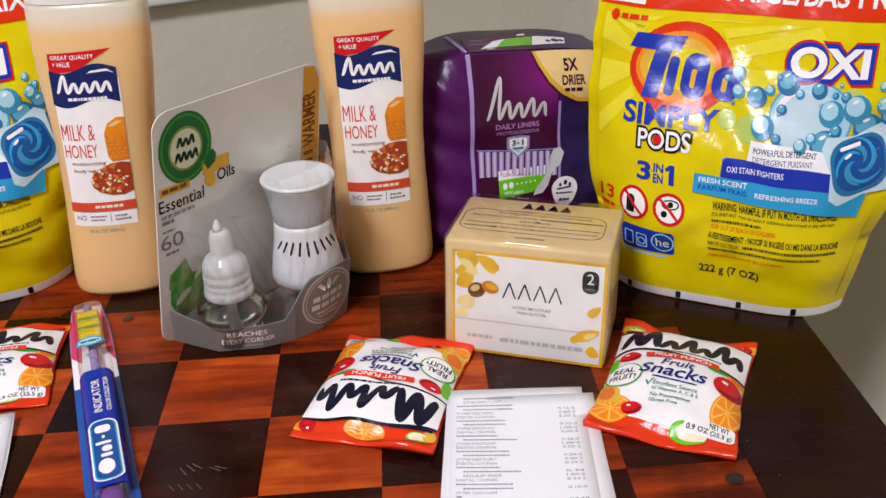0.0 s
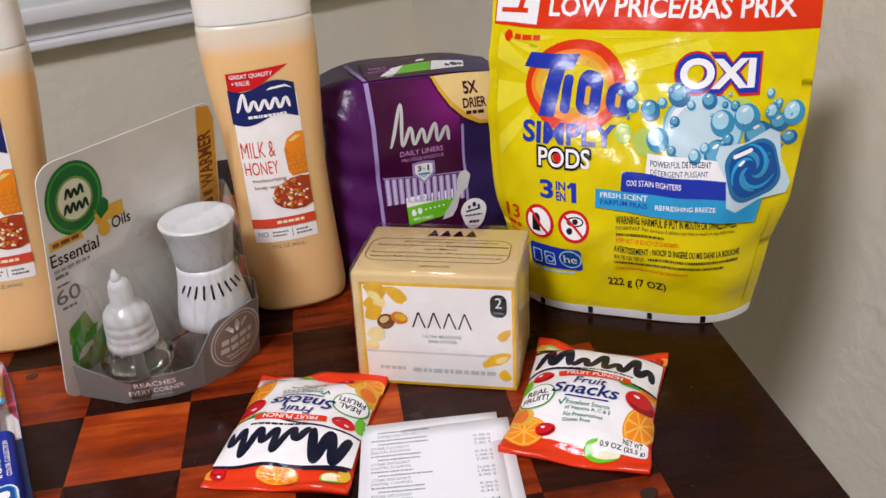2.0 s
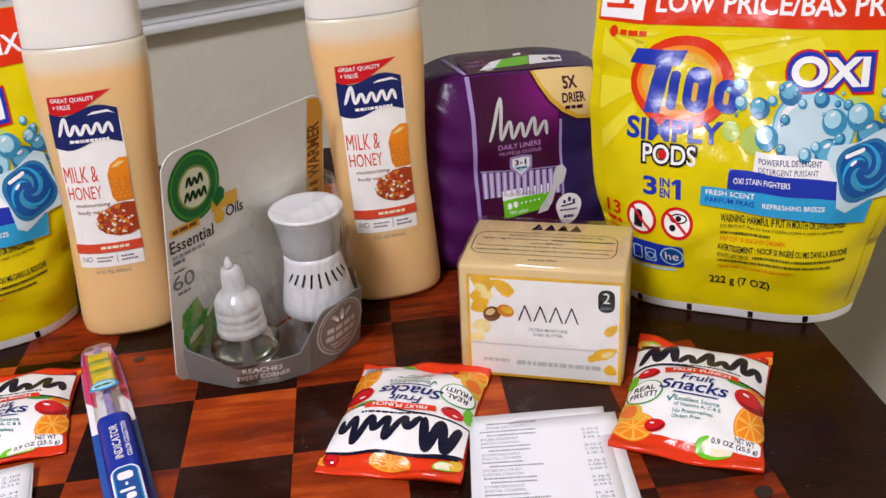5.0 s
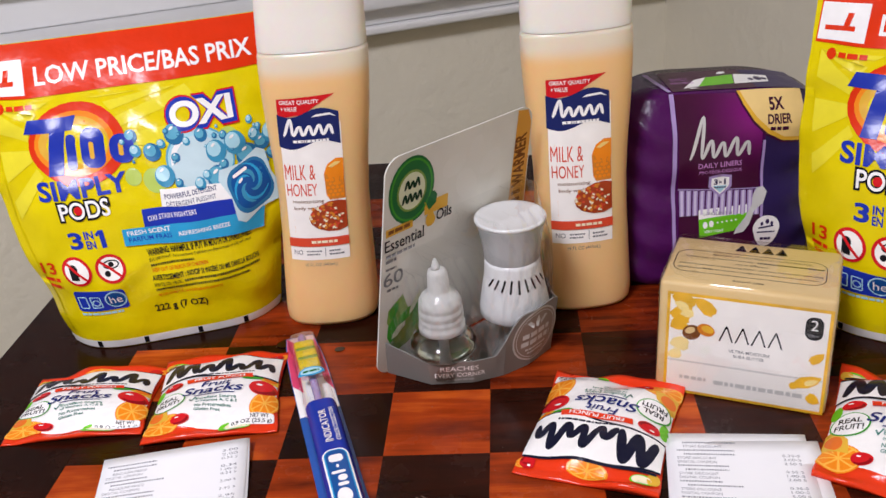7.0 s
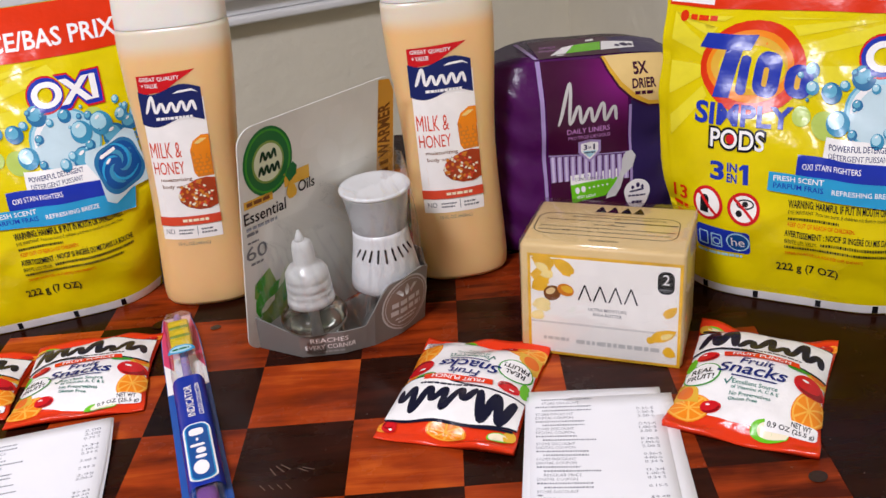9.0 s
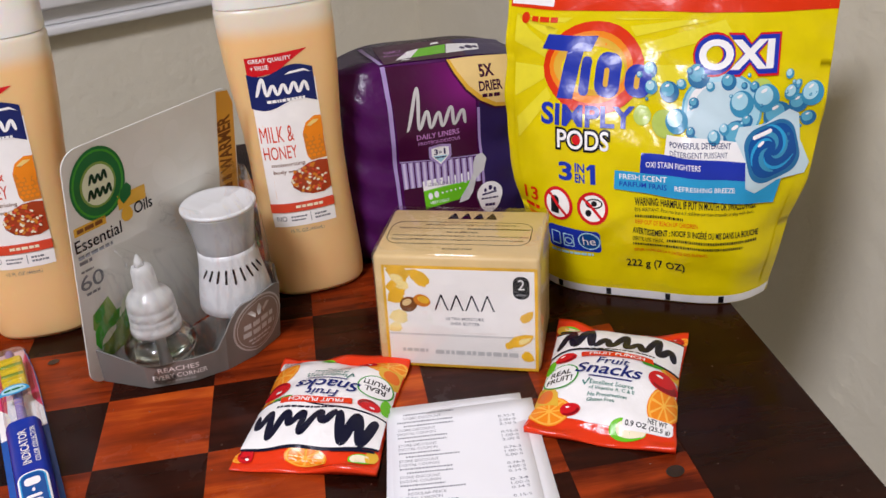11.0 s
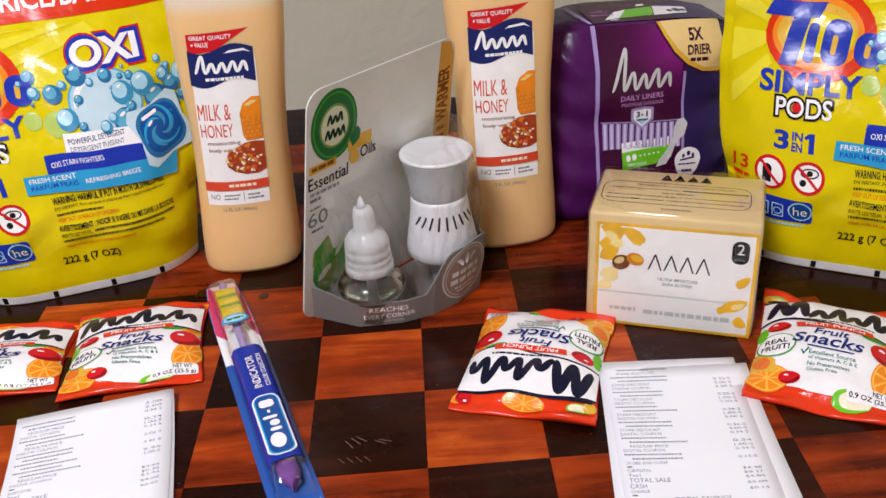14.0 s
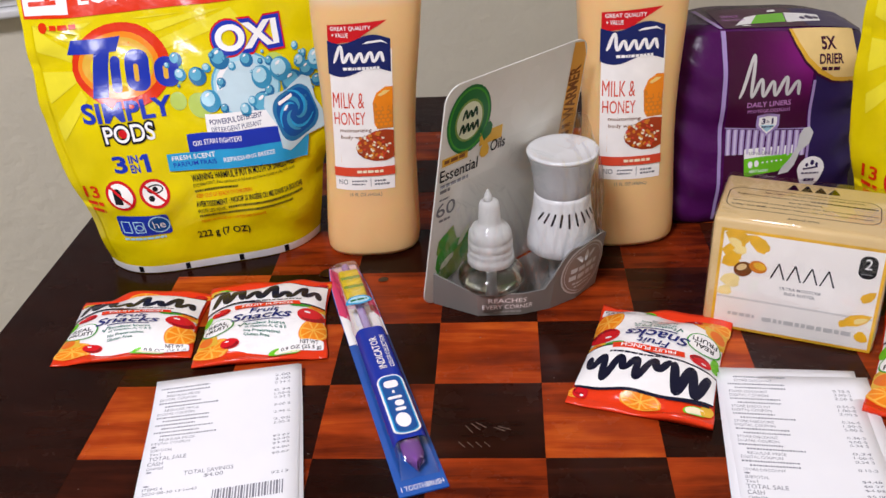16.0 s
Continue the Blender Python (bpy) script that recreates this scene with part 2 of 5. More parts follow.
def decal(name, shapes, surf, mat, parent, lift=0.0003, step=0.008, label="", unit=0.001):
    """Print in millimetres, laid on surf(a, b), which gives a place in metres."""
    if name in SINGLE and len(shapes) > 1:
        return [decal(name, [s], surf, mat, parent, lift + 0.00003 * i, step, label, unit) for i, s in enumerate(shapes)][0]
    bm = bmesh.new()
    for vs, fs in shapes:
        made = [bm.verts.new((x * unit, y * unit, 0)) for x, y in vs]
        for f in fs:
            try:
                bm.faces.new([made[i] for i in f])
            except ValueError:
                pass
    bmesh.ops.triangulate(bm, faces=bm.faces[:])
    for axis in (0, 1):
        lo, hi = min(v.co[axis] for v in bm.verts), max(v.co[axis] for v in bm.verts)
        k = math.floor(lo / step) + 1
        while k * step < hi:
            co, no = Vector((0, 0, 0)), Vector((0, 0, 0))
            co[axis], no[axis] = k * step, 1
            bmesh.ops.bisect_plane(bm, geom=bm.verts[:] + bm.edges[:] + bm.faces[:], plane_co=co, plane_no=no)
            k += 1
    e = 0.0006
    for v in bm.verts:
        a, b = v.co.x, v.co.y
        p = Vector(surf(a, b))
        n = (Vector(surf(a + e, b)) - Vector(surf(a - e, b))).cross(Vector(surf(a, b + e)) - Vector(surf(a, b - e)))
        v.co = p + n.normalized() * lift
    return part(name, bm, mat, parent, label)


# ---- the room ----
FLOOR, CEIL = -0.75, 1.65
ROOM = pose(0.16, 1.38, 0, 0, 0, 20.5)      # the corner of the room; x runs along the back wall, y into it


def wall(name, x0, y0, x1, y1, z0=FLOOR, z1=CEIL, mat=None):
    ob = finish(box_bm(x0, y0, z0, x1, y1, z1), name, mat or M["wall"], smooth=False)
    ob.matrix_world = ROOM
    return ob


WX0, WX1, SILL, HEAD = -2.3, -0.02, 0.135, 1.35      # the window's opening in the back wall
back = thing("wall_north", "beige textured plaster wall behind the table", "wall", ROOM, kind="structure")
for nm, a in (("wall_below", (-3.2, 0, FLOOR, 0.12, 0.12, SILL - 0.03)), ("wall_above", (-3.2, 0, HEAD, 0.12, 0.12, CEIL)),
              ("wall_side", (-3.2, 0, SILL - 0.03, WX0, 0.12, HEAD)), ("wall_side", (WX1, 0, SILL - 0.03, 0.12, 0.12, HEAD))):
    part(nm, box_bm(*a), M["wall"], back, smooth=False)
for nm, a, lab in (("wall_east", (0.0, -3.2, FLOOR, 0.12, 0.0, CEIL), "beige textured plaster side wall beside the table"),
                   ("wall_west", (-3.32, -3.2, FLOOR, -3.2, 0.12, CEIL), "beige plaster wall"),
                   ("wall_south", (-3.32, -3.32, FLOOR, 0.12, -3.2, CEIL), "beige plaster wall")):
    ob = finish(box_bm(*a), nm, M["wall"], smooth=False)
    ob.matrix_world = ROOM
    tagged(ob, lab, "wall", kind="structure")
ob = finish(box_bm(-3.32, -3.32, FLOOR - 0.1, 0.12, 0.12, FLOOR), "floor", M["floor"], smooth=False)
ob.matrix_world = ROOM
tagged(ob, "brown carpet floor under the table", "floor", kind="structure")
ob = finish(box_bm(-3.32, -3.32, CEIL, 0.12, 0.12, CEIL + 0.1), "ceiling", M["ceiling"], smooth=False)
ob.matrix_world = ROOM
tagged(ob, "off-white plaster ceiling", "ceiling", kind="structure")

win = thing("window_1", "white painted window with a projecting sill above the table", "window", ROOM, kind="structure")
part("window_sill", box_bm(WX0 - 0.04, -0.035, SILL - 0.022, WX1 + 0.04, 0.10, SILL, 0.004), M["white_trim"], win)
part("apron", box_bm(WX0 - 0.02, -0.016, SILL - 0.044, WX1 + 0.02, -0.001, SILL - 0.0225, 0.002), M["white_trim"], win)
part("bead", box_bm(WX0 - 0.02, -0.026, SILL - 0.056, WX1 + 0.02, -0.001, SILL - 0.0445, 0.003), M["white_trim"], win)
for x0, x1, z0, z1 in ((WX0, WX0 + 0.05, SILL, HEAD), (WX1 - 0.05, WX1, SILL, HEAD), (WX0 + 0.05, WX1 - 0.05, SILL, SILL + 0.05), (WX0 + 0.05, WX1 - 0.05, HEAD - 0.05, HEAD)):
    part("window_frame", box_bm(x0, 0.06, z0, x1, 0.10, z1, 0.003), M["white_trim"], win)
M["blind"] = material("blind_white", (0.75, 0.75, 0.74), 0.5, vary=0.03)
for i in range(int((HEAD - SILL - 0.08) / 0.028)):
    bm = box_bm(WX0 + 0.06, -0.012, -0.0006, WX1 - 0.06, 0.012, 0.0006)
    bmesh.ops.transform(bm, matrix=pose(0, 0.045, SILL + 0.065 + 0.028 * i, 58), verts=bm.verts[:])
    part("slat", bm, M["blind"], win, smooth=False)

lamp = thing("ceiling_light", "round white ceiling light over the room", "lamp", pose(*LAMP, CEIL))
part("rim", lathe_bm([(0.17, -0.03), (0.175, -0.03), (0.175, 0), (0.17, 0)], close=False), M["white_trim"], lamp)
glow = bpy.data.materials.new("lamp_glow")
glow.use_nodes = True
glow.node_tree.nodes["Principled BSDF"].inputs["Emission Color"].default_value = (0.99, 0.975, 1.0, 1)
glow.node_tree.nodes["Principled BSDF"].inputs["Emission Strength"].default_value = 12
part("diffuser", lathe_bm([(0.02, -0.09), (0.08, -0.08), (0.14, -0.055), (0.168, -0.028), (0.168, -0.002)]), glow, lamp)

# ---- the table ----
TX0, TX1, TY0, TY1 = -0.493, 0.259, 0.185, 0.925
GX0, GY0, S = -0.375, 0.285, 0.068
SY = 0.0675
table = thing("table", "square wooden table with an inlaid red and dark brown checkered top", "table", pose(0, 0, 0))
bm = box_bm(TX0 + 0.004, TY0 + 0.004, -0.034, TX1 - 0.004, TY1 - 0.004, -0.006)
part("tabletop", bm, M["wood_border"], table, smooth=False)
for nm, a in (("border", (TX0, TY0, -0.036, TX1, GY0, 0.0)), ("border", (TX0, GY0 + 8 * SY, -0.036, TX1, TY1, 0.0)),
              ("border", (TX0, GY0, -0.036, GX0 - 0.006, GY0 + 8 * SY, 0.0)), ("border", (GX0 + 8 * S, GY0, -0.036, TX1, GY0 + 8 * SY, 0.0))):
    x0, y0, z0, x1, y1, z1 = a
    part(nm, box_bm(x0, y0, z0, x1, y1, z1 - 0.0002, 0.0006), M["wood_border"], table, smooth=False)
for x in (TX0 + 0.05, TX1 - 0.05):
    for y in (TY0 + 0.05, TY1 - 0.05):
        bm = lathe_bm([(0.028, 0), (0.03, 0.02), (0.022, 0.1), (0.03, 0.35), (0.036, 0.5), (0.03, 0.6), (0.036, 0.62), (0.036, 0.713)], 20, (x, y, FLOOR))
        part("leg", bm, M["wood_border"], table)
part("apron_frame", box_bm(TX0 + 0.07, TY0 + 0.07, -0.11, TX1 - 0.07, TY1 - 0.07, -0.0365), M["wood_border"], table, smooth=False)
tile = box_bm(-S / 2, -SY / 2, -0.008, S / 2, SY / 2, 0.0)
tiles = {}
for k, mt in ((0, "wood_red"), (1, "wood_dark")):
    me = bpy.data.meshes.new("tile")
    tile.to_mesh(me)
    me.materials.append(M[mt])
    tiles[k] = me
tile.free()
rt = random.Random(4)
for i in range(8):
    for j in range(8):
        ob = new("tile", tiles[(i + j + 1) % 2])
        ob.parent = table
        ob.location = (GX0 + (i + 0.5) * S, GY0 + (j + 0.5) * SY, rt.uniform(-0.0001, 0.0001))
        if i == 0:      # the outermost column is cut a little wider
            ob.scale.x, ob.location.x = 1 + 0.006 / S, ob.location.x - 0.003
        ob.rotation_euler = (0, 0, rt.choice((0, math.pi)) + rt.uniform(-0.004, 0.004))
# scratches left in the varnish
M["scratch"] = material("scratch", (0.12, 0.07, 0.05), 0.5)
flat = lambda a, b: (a, b, 0.0006)
sc = [turned(rect(-148 + 6 * k, 372 + 3 * (k % 3), -147.3 + 6 * k, 380 + 3 * (k % 3)), -148 + 6 * k, 376, 35 + 9 * k) for k in range(5)]
decal("scratches", sc + [turned(rect(-152 + 5 * k, 360, -151.5 + 5 * k, 366), -152 + 5 * k, 363, 40) for k in range(4)], flat, M["scratch"], table, 0.0001, 0.05)
M["knot"] = material("knot_wood", (0.020, 0.005, 0.002), 0.22, vary=0.3, scale=200)
for kx, ky, kr in ((157, 338, 5.5), (-262, 556, 7), (-218, 545, 4)):
    decal("knot", [ellipse(kx, ky, kr, kr * 0.8, 20, 0.4)], flat, M["knot"], table, 0.00012, 0.05)
rs = random.Random(8)
decal("scratches", [turned(rect(x, y, x + rs.uniform(0.3, 1.2), y + 0.5), x, y, rs.uniform(0, 180)) for x, y in [(rs.uniform(-380, 250), rs.uniform(290, 560)) for _ in range(60)]], flat, M["scratch"], table, 0.0001, 0.5)

# ---- print colours ----
def ink(name, hexcol, rough=0.23, **k):
    """A printed film; by default it takes the film's wrinkles."""
    k = {"spec": 0.25, "bump": 0.42, "bump_scale": 26, "dist": 0.0035, **k}
    M[name] = material("print_" + name, hexcol, rough, vary=k.pop("vary", 0.06), scale=90, **k)


ink("white", "F4F2F0"), ink("black", "17161A"), ink("yellow", "E2CD06", 0.17, spec=0.24, bump=0.6, bump_scale=24, dist=0.004), ink("pale_yellow", "E9DA34", 0.17, spec=0.24, bump=0.6, bump_scale=24, dist=0.004)
ink("orange_red", "DC340E", 0.24, spec=0.24, bump=0.5, bump_scale=24, dist=0.004), ink("orange", "F08A1C"), ink("red", "CF1A22"), ink("blue", "1F35A8"), ink("navy", "1B2560"), ink("cyan", "2E9ED0")
ink("foam_tint", "B9CE62"), ink("foam_white", "C4DBE2"), ink("bubble_blue", "2A6F9E"), ink("bubble_teal", "3C8FB4"), ink("teal", "5FAAC6"), ink("light_blue", "A9D6E4"), ink("deep_blue", "174F94"), ink("green", "3E9A2E"), ink("dark_green", "1F6B34"), ink("grey", "77777A"), ink("silver", "A7A6A1", 0.4)
ink("gold", "E0AE3A"), ink("cream", "F2E6C4"), ink("tan", "E2C48C", 0.35, bump=0.06), ink("brown", "7A4A24"), ink("purple", "4B1452", 0.26, bump=0.75, bump_scale=30, dist=0.004)
ink("plum", "3E0A30", 0.28, bump=0.45, bump_scale=30), ink("magenta", "8E1E82", 0.3), ink("lilac", "A58FC2"), ink("indigo", "2C1F50", 0.3), ink("lime", "6CC024"), ink("skin_white", "F7F3EE", 0.35, bump=0.06)
ink("coral", "D94B30"), ink("honey", "D9822B"), ink("pale_grey", "C9C8C6")
ink("snack_red", "E23A18", 0.18, bump=0.6, bump_scale=45, dist=0.003), ink("leafy", "7C9C46")


def script(x0, y0, x1, y1, heights, slant=2.0, weight=1.6):
    """A wordmark as one running wave, thick where it rises and falls."""
    n, path = len(heights), []
    for i in range(n * 16 + 1):
        t = i / 16
        h = heights[min(int(t), n - 1)]
        k = 0.5 - 0.5 * math.cos(2 * math.pi * t)
        path.append((x0 + (x1 - x0) * t / n + slant * k * h, y0 + (y1 - y0) * h * k, weight * (0.4 + 0.6 * abs(math.sin(2 * math.pi * t)))))
    vs = []
    for i, (x, y, w) in enumerate(path):
        a, b = path[max(i - 1, 0)], path[min(i + 1, len(path) - 1)]
        dx, dy = b[0] - a[0], b[1] - a[1]
        l = math.hypot(dx, dy) or 1
        vs += [(x - dy / l * w / 2, y + dx / l * w / 2), (x + dy / l * w / 2, y - dx / l * w / 2)]
    return [(vs, [(2 * i, 2 * i + 1, 2 * i + 3, 2 * i + 2) for i in range(len(path) - 1)])]


# ---- detergent pouches ----
def half_width(z):
    """Half the pouch's width at the height z."""
    pts = ((0, 0.084), (0.035, 0.088), (0.06, 0.093), (0.09, 0.102), (0.13, 0.108), (0.227, 0.113))
    for (z0, w0), (z1, w1) in zip(pts, pts[1:]):
        if z <= z1:
            return w0 + (w1 - w0) * max(0, (z - z0)) / (z1 - z0)
    return pts[-1][1]


PH = 0.227


def pouch_front(x, z):
    t = min(abs(x) / half_width(z), 1.15)
    low = max(1 - z / 0.085, 0)
    edge = (0.034 * max(1 - z / PH, 0) ** 0.8 * (1 - 0.25 * low) + 0.004) * t ** (3.2 + 1.8 * low) + 0.016 * low ** 1.25
    wav = (0.0026 * math.sin(38 * x + 60 * z) * math.sin(55 * z - 20 * x) + 0.0009 * math.sin(150 * x - 60 * z + 3 * math.sin(50 * z)) * math.sin(34 * z + 21 * x) + 0.0022 * t * t * math.sin(125 * z + 70 * abs(x) + 2 * math.sin(40 * z)) + 0.0007 * math.sin(170 * z + 6 * math.sin(28 * x)) * math.sin(47 * x + 1) ** 2) * max(1 - (2 * z / PH - 1) ** 4, 0)
    return (x, 2.1 * z * z + edge + wav, z)


def pouch_print(x, z):
    """The print sits a little askew on the film."""
    k = (0.0025 + max(0, 0.168 - z) * 0.085) * min(max((0.085 - x) / 0.06, 0), 1)
    return pouch_front(x + k, max(z - 0.010 + max(0.06 - z, 0) * 0.06, 0.0005))


def pouch_back(x, z):
    t = min(abs(x) / half_width(z), 1)
    f = pouch_front(x, z)
    deep = 0.075 * max(1 - z / PH, 0) ** 0.75 * (1 - t ** 4) + 0.0008
    return (x, f[1] + deep, z)


def build_pouch(m, label):
    p = thing("detergent_pouch", label, "detergent bag", m, group="detergent pouches")
    us, vs = span(-1, 1, 96), span(0, PH, 110)
    part("pouch", grid_bm(lambda u, z: pouch_front(u * half_width(z), z), us, vs, lambda u, z: pouch_back(u * half_width(z), z)), M["yellow"], p)
    D = lambda name, shapes, mat, lift=1, surf=pouch_print, **k: decal(name, shapes, surf, M[mat], p, 0.00035 + 0.00012 * lift, step=0.004, **k)
    fit_x = lambda z: half_width(z / 1000) * 1000
    rays = []
    for k in range(11):
        a0, a1 = radians(k * 21 - 8), radians(k * 21 + 4)
        q = []
        for r in (34, 95):
            for a in ((a0, a1) if r == 34 else (a1, a0)):
                x, z = -47 + r * math.cos(a), 168 + r * math.sin(a)
                z = min(max(z, 120), 197)
                q.append((min(max(x, -fit_x(z) + 6), 90), z))
        rays.append(poly(*q))
    D("sunburst", rays, "pale_yellow")
    D("price_band", [rect(-111, 201, 111, 236.5)], "orange_red", 2)
    D("price_flag", [rect(-110, 203, -78, 226)], "white", 3)
    D("flag_mark", [rect(-106, 209, -86, 212), rect(-94, 212, -90, 220, 2)], "orange_red", 4)
    D("lettering", [words("LOW PRICE/BAS PRIX", -70, 208, 96, 220.5, 0.02)], "white", 3)
    D("small_print", [bars(-93, 194, -74, 197, 3), ellipse(-98, 195.5, 3.2)], "orange_red", 2)
    D("brand_disc", [ellipse(-46, 168, 35, 27.5)], "orange_red", 2)
    D("brand_disc", [ellipse(-47.5, 168.5, 29, 21.5)], "orange", 3)
    D("brand_disc", [ellipse(-48, 169, 25.5, 17.5)], "gold", 3.5)
    D("brand_disc", [ellipse(-46, 168, 22, 13)], "yellow", 4)
    D("brand_mark", [rect(-83, 178, -48, 187, 4), rect(-71, 149, -60, 178, 7)] + [turned(pill(-55, 151, -48, 175, 3), -50, 161, -8), turned(pill(-44, 151, -27, 178, 7), -36, 164, -8), turned(pill(-24, 151, -6, 171, 8), -15, 161, -8)], "blue", 5)
    D("brand_gap", [turned(pill(-38, 157, -34.6, 169, 1.6), -36, 164, -8), turned(pill(-17.6, 156, -14, 165, 1.6), -15, 161, -8)], "gold", 6)
    D("oxygen_mark", [words("OXI", 20, 165.5, 77, 190, 0.085)], "red", 5)
    D("oxygen_mark", [words("OXI", 21.2, 166.8, 75.8, 188.7, 0.07)], "blue", 6)
    D("oxygen_mark", [words("OXI", 24, 169.4, 73, 186, 0.035)], "white", 7)
    D("lettering", [words("SIMPLY", -82, 133, -17, 146, 0.03)], "blue", 4)
    D("lettering", [words("PODS", -71.5, 117.5, -32.5, 132.5, 0.09)], "black", 4)
    D("lettering", [words("PODS", -70, 119, -34, 131, 0.015)], "white", 5)
    D("lettering_dot", [ellipse(-56.5, 125, 3)], "red", 6)
    D("lettering", [words("3", -70, 97, -60, 110, 0.03), words("IN", -58, 104, -51, 110, 0.03), words("EN", -58, 97, -51, 103, 0.03), rect(-47, 97, -43.5, 110), poly((-47, 110), (-50, 107.4), (-49, 105.6), (-47, 107))], "blue", 2)
    D("lettering", [words("13", -98, 78, -87, 88, 0.02), bars(-98, 72, -86, 75, 5), bars(-96, 66, -86, 69, 6)], "orange_red", 2)
    for cx in (-71, -46):
        D("warning_sign", [ellipse(cx, 81, 11)], "red", 2)
        D("warning_sign", [ellipse(cx, 81, 8.8)], "skin_white", 3)
        D("warning_picture", [ellipse(cx - 2, 83, 3.2), rect(cx - 5, 75, cx + 1, 82)] if cx < -60 else [ring(cx + 1, 84, 6, 3.5, 1), ellipse(cx + 1, 84, 2), ellipse(cx - 3, 77.5, 2.2)], "black", 4)
        D("warning_sign", [turned(rect(cx - 9.5, 80.1, cx + 9.5, 82), cx, 81, 135)], "red", 5)
    D("washer_badge", [pill(-80, 46, -42, 65, 3)], "blue", 2)
    D("washer_badge", [ellipse(-50, 56, 8), outline(-78, 49, -71, 60, 1, 0.8), outline(-69, 49, -61, 60, 1, 0.8), ring(-65, 54, 3, 3, 0.8), bars(-79, 42.5, -48, 44.5, 7)], "light_blue", 3)
    D("washer_badge", [ellipse(-50, 56, 7)], "deep_blue", 4)
    D("lettering", [words("he", -54.5, 52.5, -45.5, 60)], "white", 5)
    D("lettering", [words("222 g (7 OZ)", -25, 35, 15, 43.5, 0.016)], "black", 2)
    # foam
    D("foam", [ellipse(-9, 160, 6.5, 8), ellipse(-12, 141, 6), ellipse(3, 137, 8.5), ellipse(66, 156, 9)], "foam_tint", 2)
    D("foam", [ellipse(41, 146, 27, 23)], "teal", 3)
    D("foam", [ellipse(41, 146, 25.5, 21.6)], "light_blue", 3.6)
    D("foam", [ellipse(38, 145, 21, 18, turn=0.2)], "foam_white", 4.1)
    D("foam", [poly(*[(41 + 23.6 * math.cos(a), 146 + 19.6 * math.sin(a)) for a in (2.0, 2.3, 2.6, 2.9, 3.2)], *[(41 + 19.5 * math.cos(a), 146 + 16.5 * math.sin(a)) for a in (3.2, 2.9, 2.6, 2.3, 2.0)])], "white", 4.3)
    dark, lite = [], []
    for x, z, r in ((-7, 168, 4.8), (-6, 158, 4.2), (6, 156, 6.4), (14, 161, 3.2), (25, 166, 7.4), (11, 139, 7.2), (22, 150, 3.4), (33, 160, 3), (45, 163, 5), (54, 150, 8), (62, 160, 3.2), (70, 153, 8.6),
                    (78, 142, 9.4), (86, 156, 4.6), (91, 149, 6), (99, 154, 7), (98, 139, 5), (84, 166, 2.6), (52, 131, 9.6), (43, 135, 3.6), (58, 140, 3.8), (36, 130, 4.6), (20, 133, 3), (-14, 165, 2)):
        dark.append(ellipse(x, z, r))
        lite.append(ellipse(x - r * 0.18, z + r * 0.22, r * 0.68))
    rb = random.Random(5)
    for k in range(16):
        x, z, r = rb.uniform(-12, 96), rb.uniform(134, 170), rb.choice((1.2, 1.6, 2.1))
        dark.append(ellipse(x, z, r))
        lite.append(ellipse(x - r * 0.2, z + r * 0.2, r * 0.6))
    D("bubble", dark[::2], "bubble_blue", 4.6), D("bubble", lite[::2], "teal", 5.6)
    D("bubble_shine", [ellipse(vs[7][0] - 0.1 * (vs[0][0] - vs[14][0]), vs[7][1] - 0.22 * (vs[7][1] - vs[21][1]), 0.13 * (vs[0][0] - vs[14][0]), 0.06 * (vs[0][0] - vs[14][0]), 10, 0.5) for vs, _ in dark[:24]], "white", 7.6), D("bubble", dark[1::2], "bubble_teal", 6.2), D("bubble", lite[1::2], "light_blue", 7)
    # banners
    D("banner", [poly((3, 117), (68, 114), (68, 127), (5, 131))], "white", 8)
    D("lettering", [words("POWERFUL DETERGENT", 7, 123.6, 48, 127.2, 0.012), words("DÉTERGENT PUISSANT", 7, 118.4, 46, 122.6, 0.0)], "navy", 9)
    D("banner", [poly((-13, 107), (76, 100), (80, 115), (-12, 119.5))], "blue", 10)
    D("lettering", [words("OXI STAIN FIGHTERS", -9, 110.8, 27, 114.4, 0.01)], "white", 11)
    D("banner", [poly((-31, 95), (80, 88), (84, 104), (-30, 107.5))], "cyan", 12)
    D("lettering", [words("FRESH SCENT", -27, 102, 5, 105.5, 0.01), words("REFRESHING BREEZE", 10, 97, 52, 100.2, 0.01)], "white", 13)
    D("lettering", [words("PARFUM FRAIS", -27, 97, 5, 100.5, 0.01)], "blue", 13)
    # the tablet
    E = lambda name, shapes, mat, lift: D(name, [([(x - 4, y - 1) for x, y in vs], fs) for vs, fs in shapes], mat, lift)
    E("tablet_film", [turned(poly((58, 106), (63, 101), (80, 104), (97, 101), (101, 106), (98, 122), (101, 138), (96, 143), (79, 139), (62, 143), (58, 137), (62, 122)), 79, 122, 16)], "foam_white", 14)
    E("tablet", [turned(pill(62.5, 105.5, 96.5, 138.5, 10), 79, 122, 16)], "bubble_blue", 15)
    E("tablet", [turned(pill(65, 108, 95, 136, 10), 78, 122, 16)], "deep_blue", 15.6)
    arms = []
